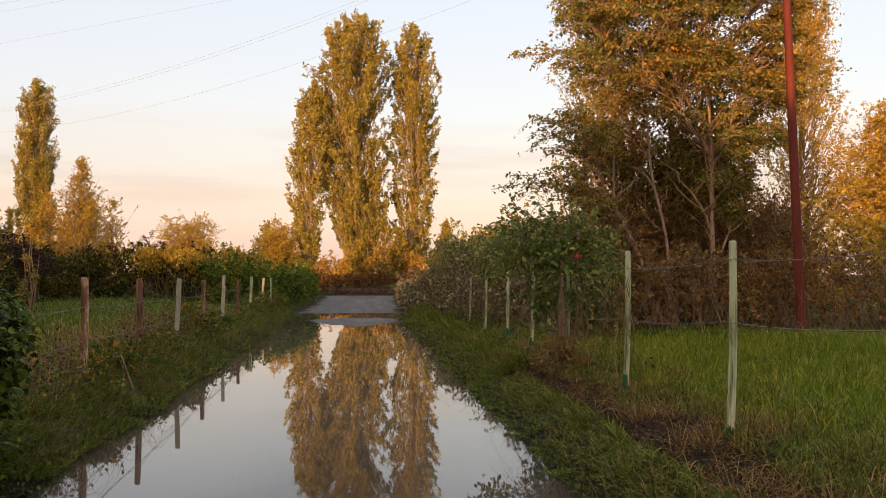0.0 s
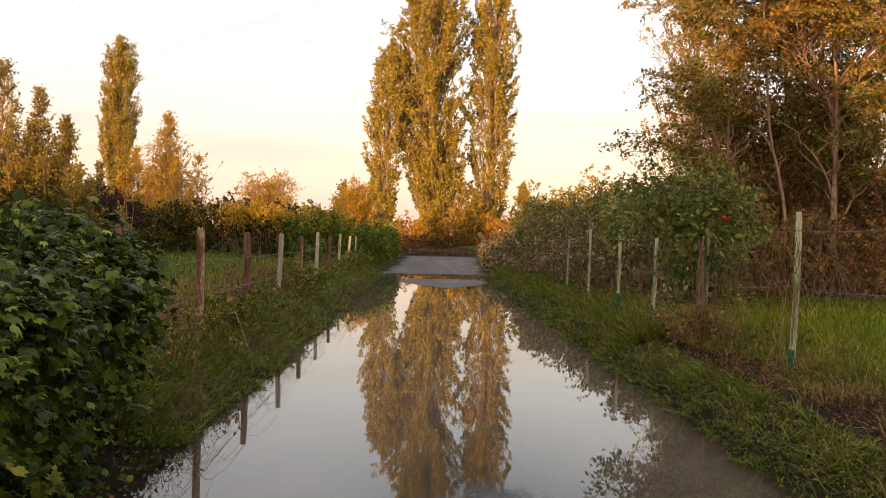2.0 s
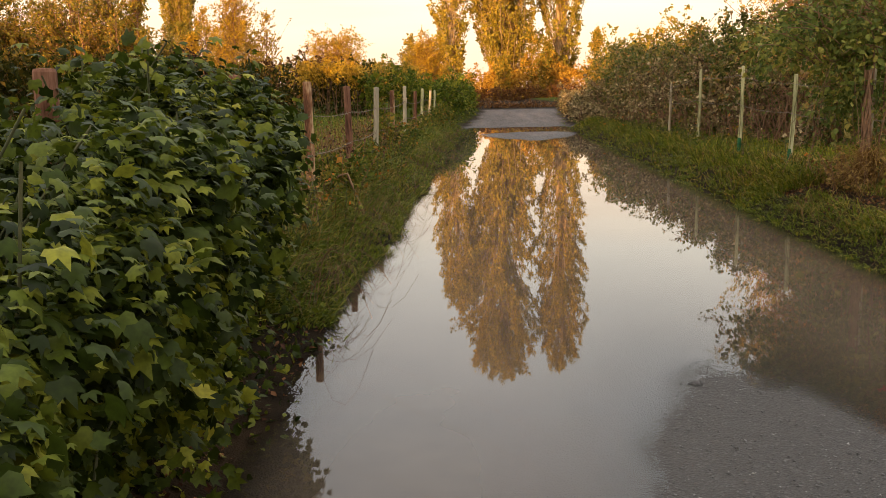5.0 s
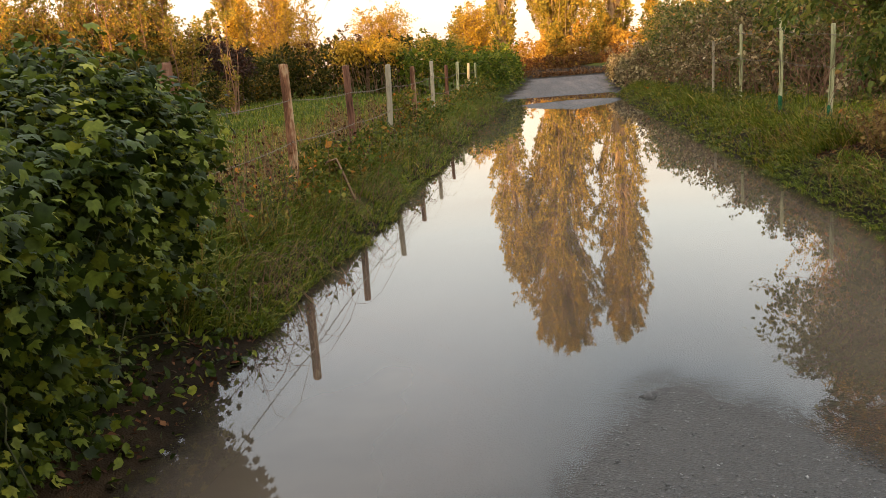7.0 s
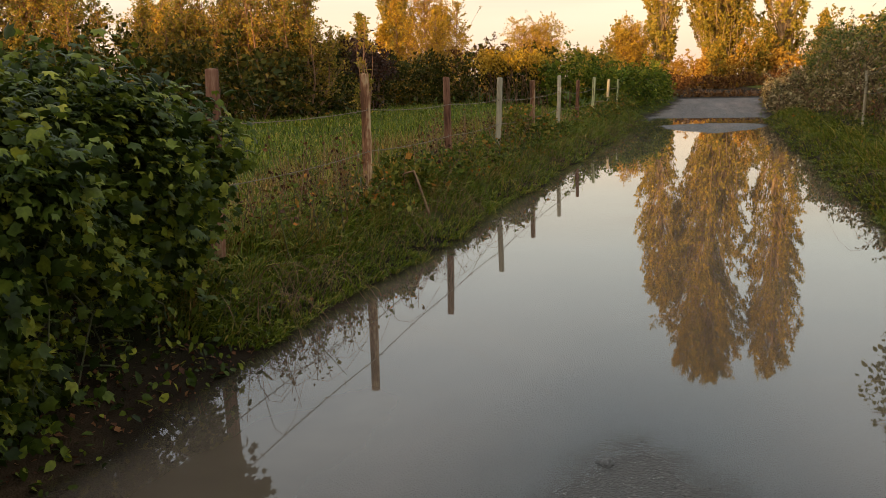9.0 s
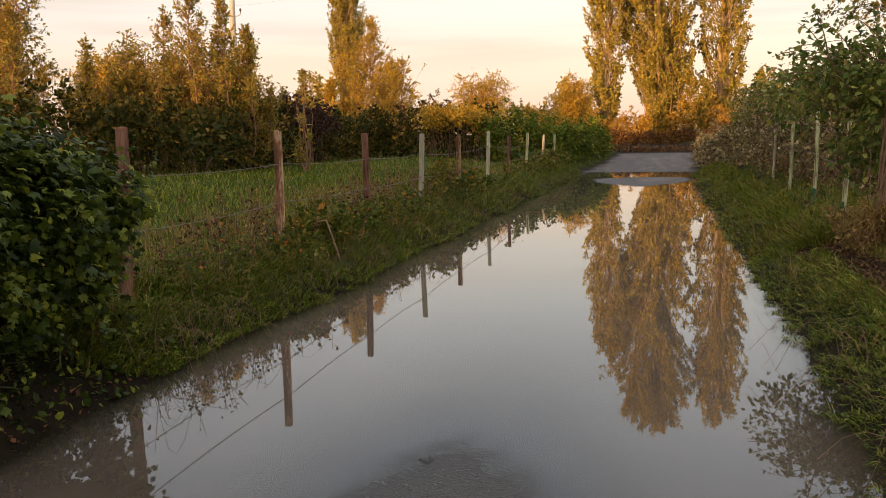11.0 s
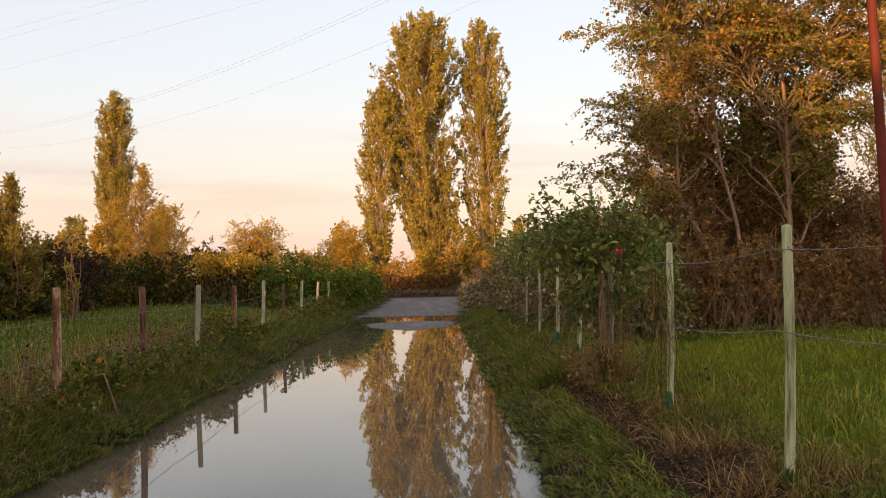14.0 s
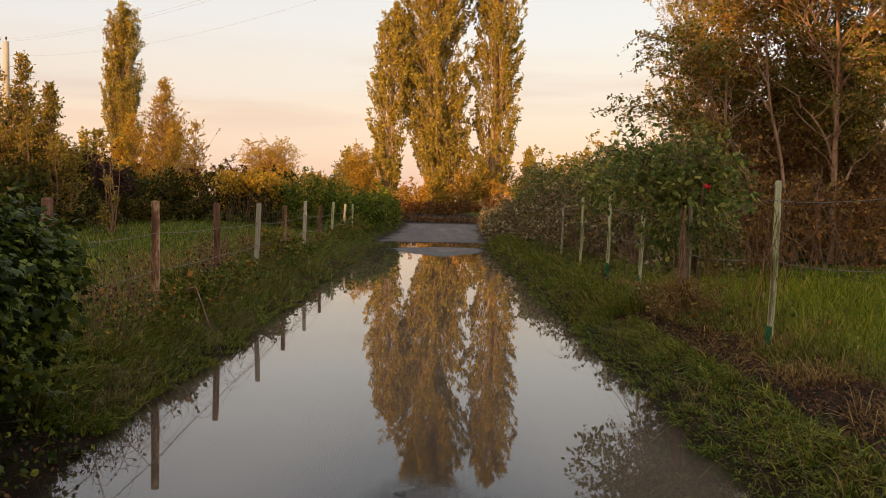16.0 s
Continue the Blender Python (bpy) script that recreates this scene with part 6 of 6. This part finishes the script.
back = patch(26000, -14, -2.4, -14, 7.5, lambda x, y: (edge_left(y) - x > 0.25) & ((x < -3.3) | (y < 2.0)))
stuff("meadow_grass", blades("meadow_grass", back, 0.18, 0.016, M_GRASS, 0.9), "rough grass beside the lane", "grass")
back = patch(30000, 1.6, 16, -14, 3.2, lambda x, y: (x - edge_right(y) > 0.0))
stuff("meadow_grass", blades("meadow_grass", back, 0.17, 0.016, M_FIELD, 0.9), "green grass on the verge and meadow", "grass")
litter = patch(34000, 2.2, 4.2, 2.6, 16, lambda x, y: (x - edge_right(y) > 0.36) & (x - edge_right(y) < 1.5) & tuft(x, y, 31.0, -0.9))
stuff("leaf_litter", leaves("leaf_litter", litter + np.array([0, 0, 0.012]), 0.026, M_LITTER, None, 0.0, 0.7), "reddish brown leaf litter on the trodden strip", "leaf litter")


drift = patch(5200, -3.6, -1.6, 1.5, 8.0, lambda x, y: (edge_left(y) - x > -0.05) & (edge_left(y) - x < 1.3))
stuff("leaf_litter", leaves("leaf_litter", drift + np.array([0, 0, 0.010]), 0.030, M_LITTER, None, 0.0, 0.7), "dark wet leaf litter on the mud below the bush", "leaf litter")
sprigs = patch(800, -3.2, -1.7, 2.0, 7.6, lambda x, y: (edge_left(y) - x > -0.06) & (edge_left(y) - x < 0.75) & tuft(x, y, 51.0, -0.5))
lift = rng.uniform(0.02, 1.0, (len(sprigs) * 7, 1)) ** 1.6 * np.repeat(0.06 + 0.30 * step(0.0, 0.5, edge_left(sprigs[:, 1]) - sprigs[:, 0]), 7)[:, None]
stuff("low_herbs", leaves("low_herbs", np.repeat(sprigs, 7, 0) + rng.normal(size=(len(sprigs) * 7, 3)) * np.array([0.06, 0.06, 0.0]) + np.array([0, 0, 1.0]) * lift, 0.042, M_IVY, None, 0.3, 0.5, (OVAL_V, OVAL_F)), "creeping dark herbs on the wet mud below the bush", "herbs")


def weeds(n, x0, x1, y0, y1, keep, h, leaf, name, label, seed_mat, stem_mat):
    base = patch(n, x0, x1, y0, y1, keep)
    origin = np.array([base[:, 0].mean(), base[:, 1].mean(), 0.3])
    ob = thing(name, tuple(origin), label, "weeds", kind="stuff")
    wood, at = Tubes(), []
    for b in base:
        hh = h * rng.uniform(0.5, 1.2)
        t = np.linspace(0, 1, 5)[:, None]
        path = b + t * np.array([rng.normal() * 0.12, rng.normal() * 0.12, hh])
        wood.add(path - origin, np.linspace(0.004, 0.002, 5), 4)
        u = rng.uniform(0.1, 1.0, 12)
        at.append(np.stack([np.interp(u, t[:, 0], path[:, i]) for i in range(3)], 1) + rng.normal(size=(12, 3)) * 0.03)
    tangle("brushwood", wood.mesh("brushwood", stem_mat), ob)
    tangle("foliage", leaves("foliage", np.concatenate(at) - origin, leaf, seed_mat, None, 0.3, 0.3), ob)


weeds(230, -3.0, -1.3, 9, 33, lambda x, y: (edge_left(y) - x > 0.5) & tuft(x, y, 17.0, -0.1), 0.42, 0.05, "weeds", "tall green weeds under the fence wires", M_WEED, M_GREEN_STEM)
weeds(280, -3.2, -2.3, 9, 24, lambda x, y: (edge_left(y) - x > 0.4) & tuft(x, y, 23.0, 0.2), 0.62, 0.035, "weeds", "brown seed-headed dry weeds between the stakes", M_STRAW, M_STEM)
weeds(260, 2.5, 4.3, 9, 30, lambda x, y: (x - edge_right(y) > 0.4) & tuft(x, y, 29.0, 0.1), 0.40, 0.05, "weeds", "green weeds at the foot of the brambles", M_WEED, M_GREEN_STEM)
weeds(50, 2.8, 3.6, 10.8, 12.4, lambda x, y: x > 2.6, 0.36, 0.04, "weeds", "reddish dead weeds round the overgrown stake", M_STRAW, M_STEM)

weeds(620, -3.1, -1.9, 8.0, 20.0, lambda x, y: (edge_left(y) - x > 0.3) & tuft(x, y, 37.0, -0.1), 0.42, 0.04, "weeds", "dark rough weeds standing along the flooded bank", M_WEED, M_GREEN_STEM)
weeds(420, -3.1, -2.15, 8.4, 20.0, lambda x, y: (edge_left(y) - x > 0.5) & tuft(x, y, 43.0, 0.0), 0.60, 0.032, "weeds", "reddish brown dock stalks beside the stakes", M_LITTER, M_STEM)

# ---- gravel on the bare hump of the lane ----
n = 7000
x, y = rng.uniform(-1.1, 1.2, n * 3), rng.uniform(2.2, 6.4, n * 3)
k = (6.30 - y - 3.6 * (x - 0.05) ** 2 > rng.uniform(-0.25, 0.4, n * 3))
gp = on_ground(np.column_stack([x[k], y[k]]))[:n]
oct_v = np.array([(1, 0, 0), (-1, 0, 0), (0, 1, 0), (0, -1, 0), (0, 0, 0.7), (0, 0, -0.7)], float)
oct_f = np.array([(0, 2, 4), (2, 1, 4), (1, 3, 4), (3, 0, 4), (2, 0, 5), (1, 2, 5), (3, 1, 5), (0, 3, 5)])
m = len(gp)
sz = np.exp(rng.normal(size=m) * 0.5) * 0.0029
ang = rng.uniform(0, 6.28, m)
ca, sa = np.cos(ang), np.sin(ang)
tv = oct_v[None] * (1 + 0.35 * rng.normal(size=(m, 6, 1))) * sz[:, None, None] * rng.uniform(0.7, 1.3, (m, 1, 3))
rx = tv[..., 0] * ca[:, None] - tv[..., 1] * sa[:, None]
ry = tv[..., 0] * sa[:, None] + tv[..., 1] * ca[:, None]
gv = np.stack([rx, ry, tv[..., 2]], -1) + gp[:, None] + np.array([0, 0, 0.001])
stuff("gravel", mesh_of("gravel", gv.reshape(-1, 3), (oct_f[None] + (np.arange(m) * 6)[:, None, None]).reshape(-1, 3), M_STONE), "wet loose grit on the bare hump of asphalt", "gravel")


# ---- dry stems that lean out over the water ----
def leaning_stems(n, side, y0, y1, label):
    tb = Tubes()
    y = y0 + (y1 - y0) * rng.uniform(0, 1, n) ** 1.5
    x = (edge_left(y) - rng.uniform(0.0, 0.35, n)) if side > 0 else (edge_right(y) + rng.uniform(0.0, 0.3, n))
    z = ground_height(x, y)
    ln = 0.15 + 0.65 * rng.uniform(0, 1, n) ** 1.6
    rise, reach = ln * rng.uniform(0.3, 0.95, n), side * ln * rng.uniform(0.25, 0.8, n)
    t = np.linspace(0, 1, 6)[None, :]
    px = x[:, None] + reach[:, None] * t ** 1.3
    py = y[:, None] + (rng.normal(size=n) * 0.18)[:, None] * t
    pz = z[:, None] + rise[:, None] * (2.6 * t - 2.5 * t * t)
    paths = np.stack([px, py, np.maximum(pz, 0.012)], -1)
    tb.many(paths, np.linspace(0.0023, 0.0013, 6), 3)
    ob = thing("leaning_stems", (0, y0, 0), label, "dry stems", kind="stuff")
    off = np.array([0, y0, 0])
    tb.v = [v - off for v in tb.v]
    tangle("stalk_mass", tb.mesh("stalk_mass", M_STEM), ob)


leaning_stems(300, 1, 7.2, 30, "thin dry stems and blades drooping over the water's edge")
leaning_stems(60, -1, 3.0, 20, "few thin stems leaning from the grass over the water")
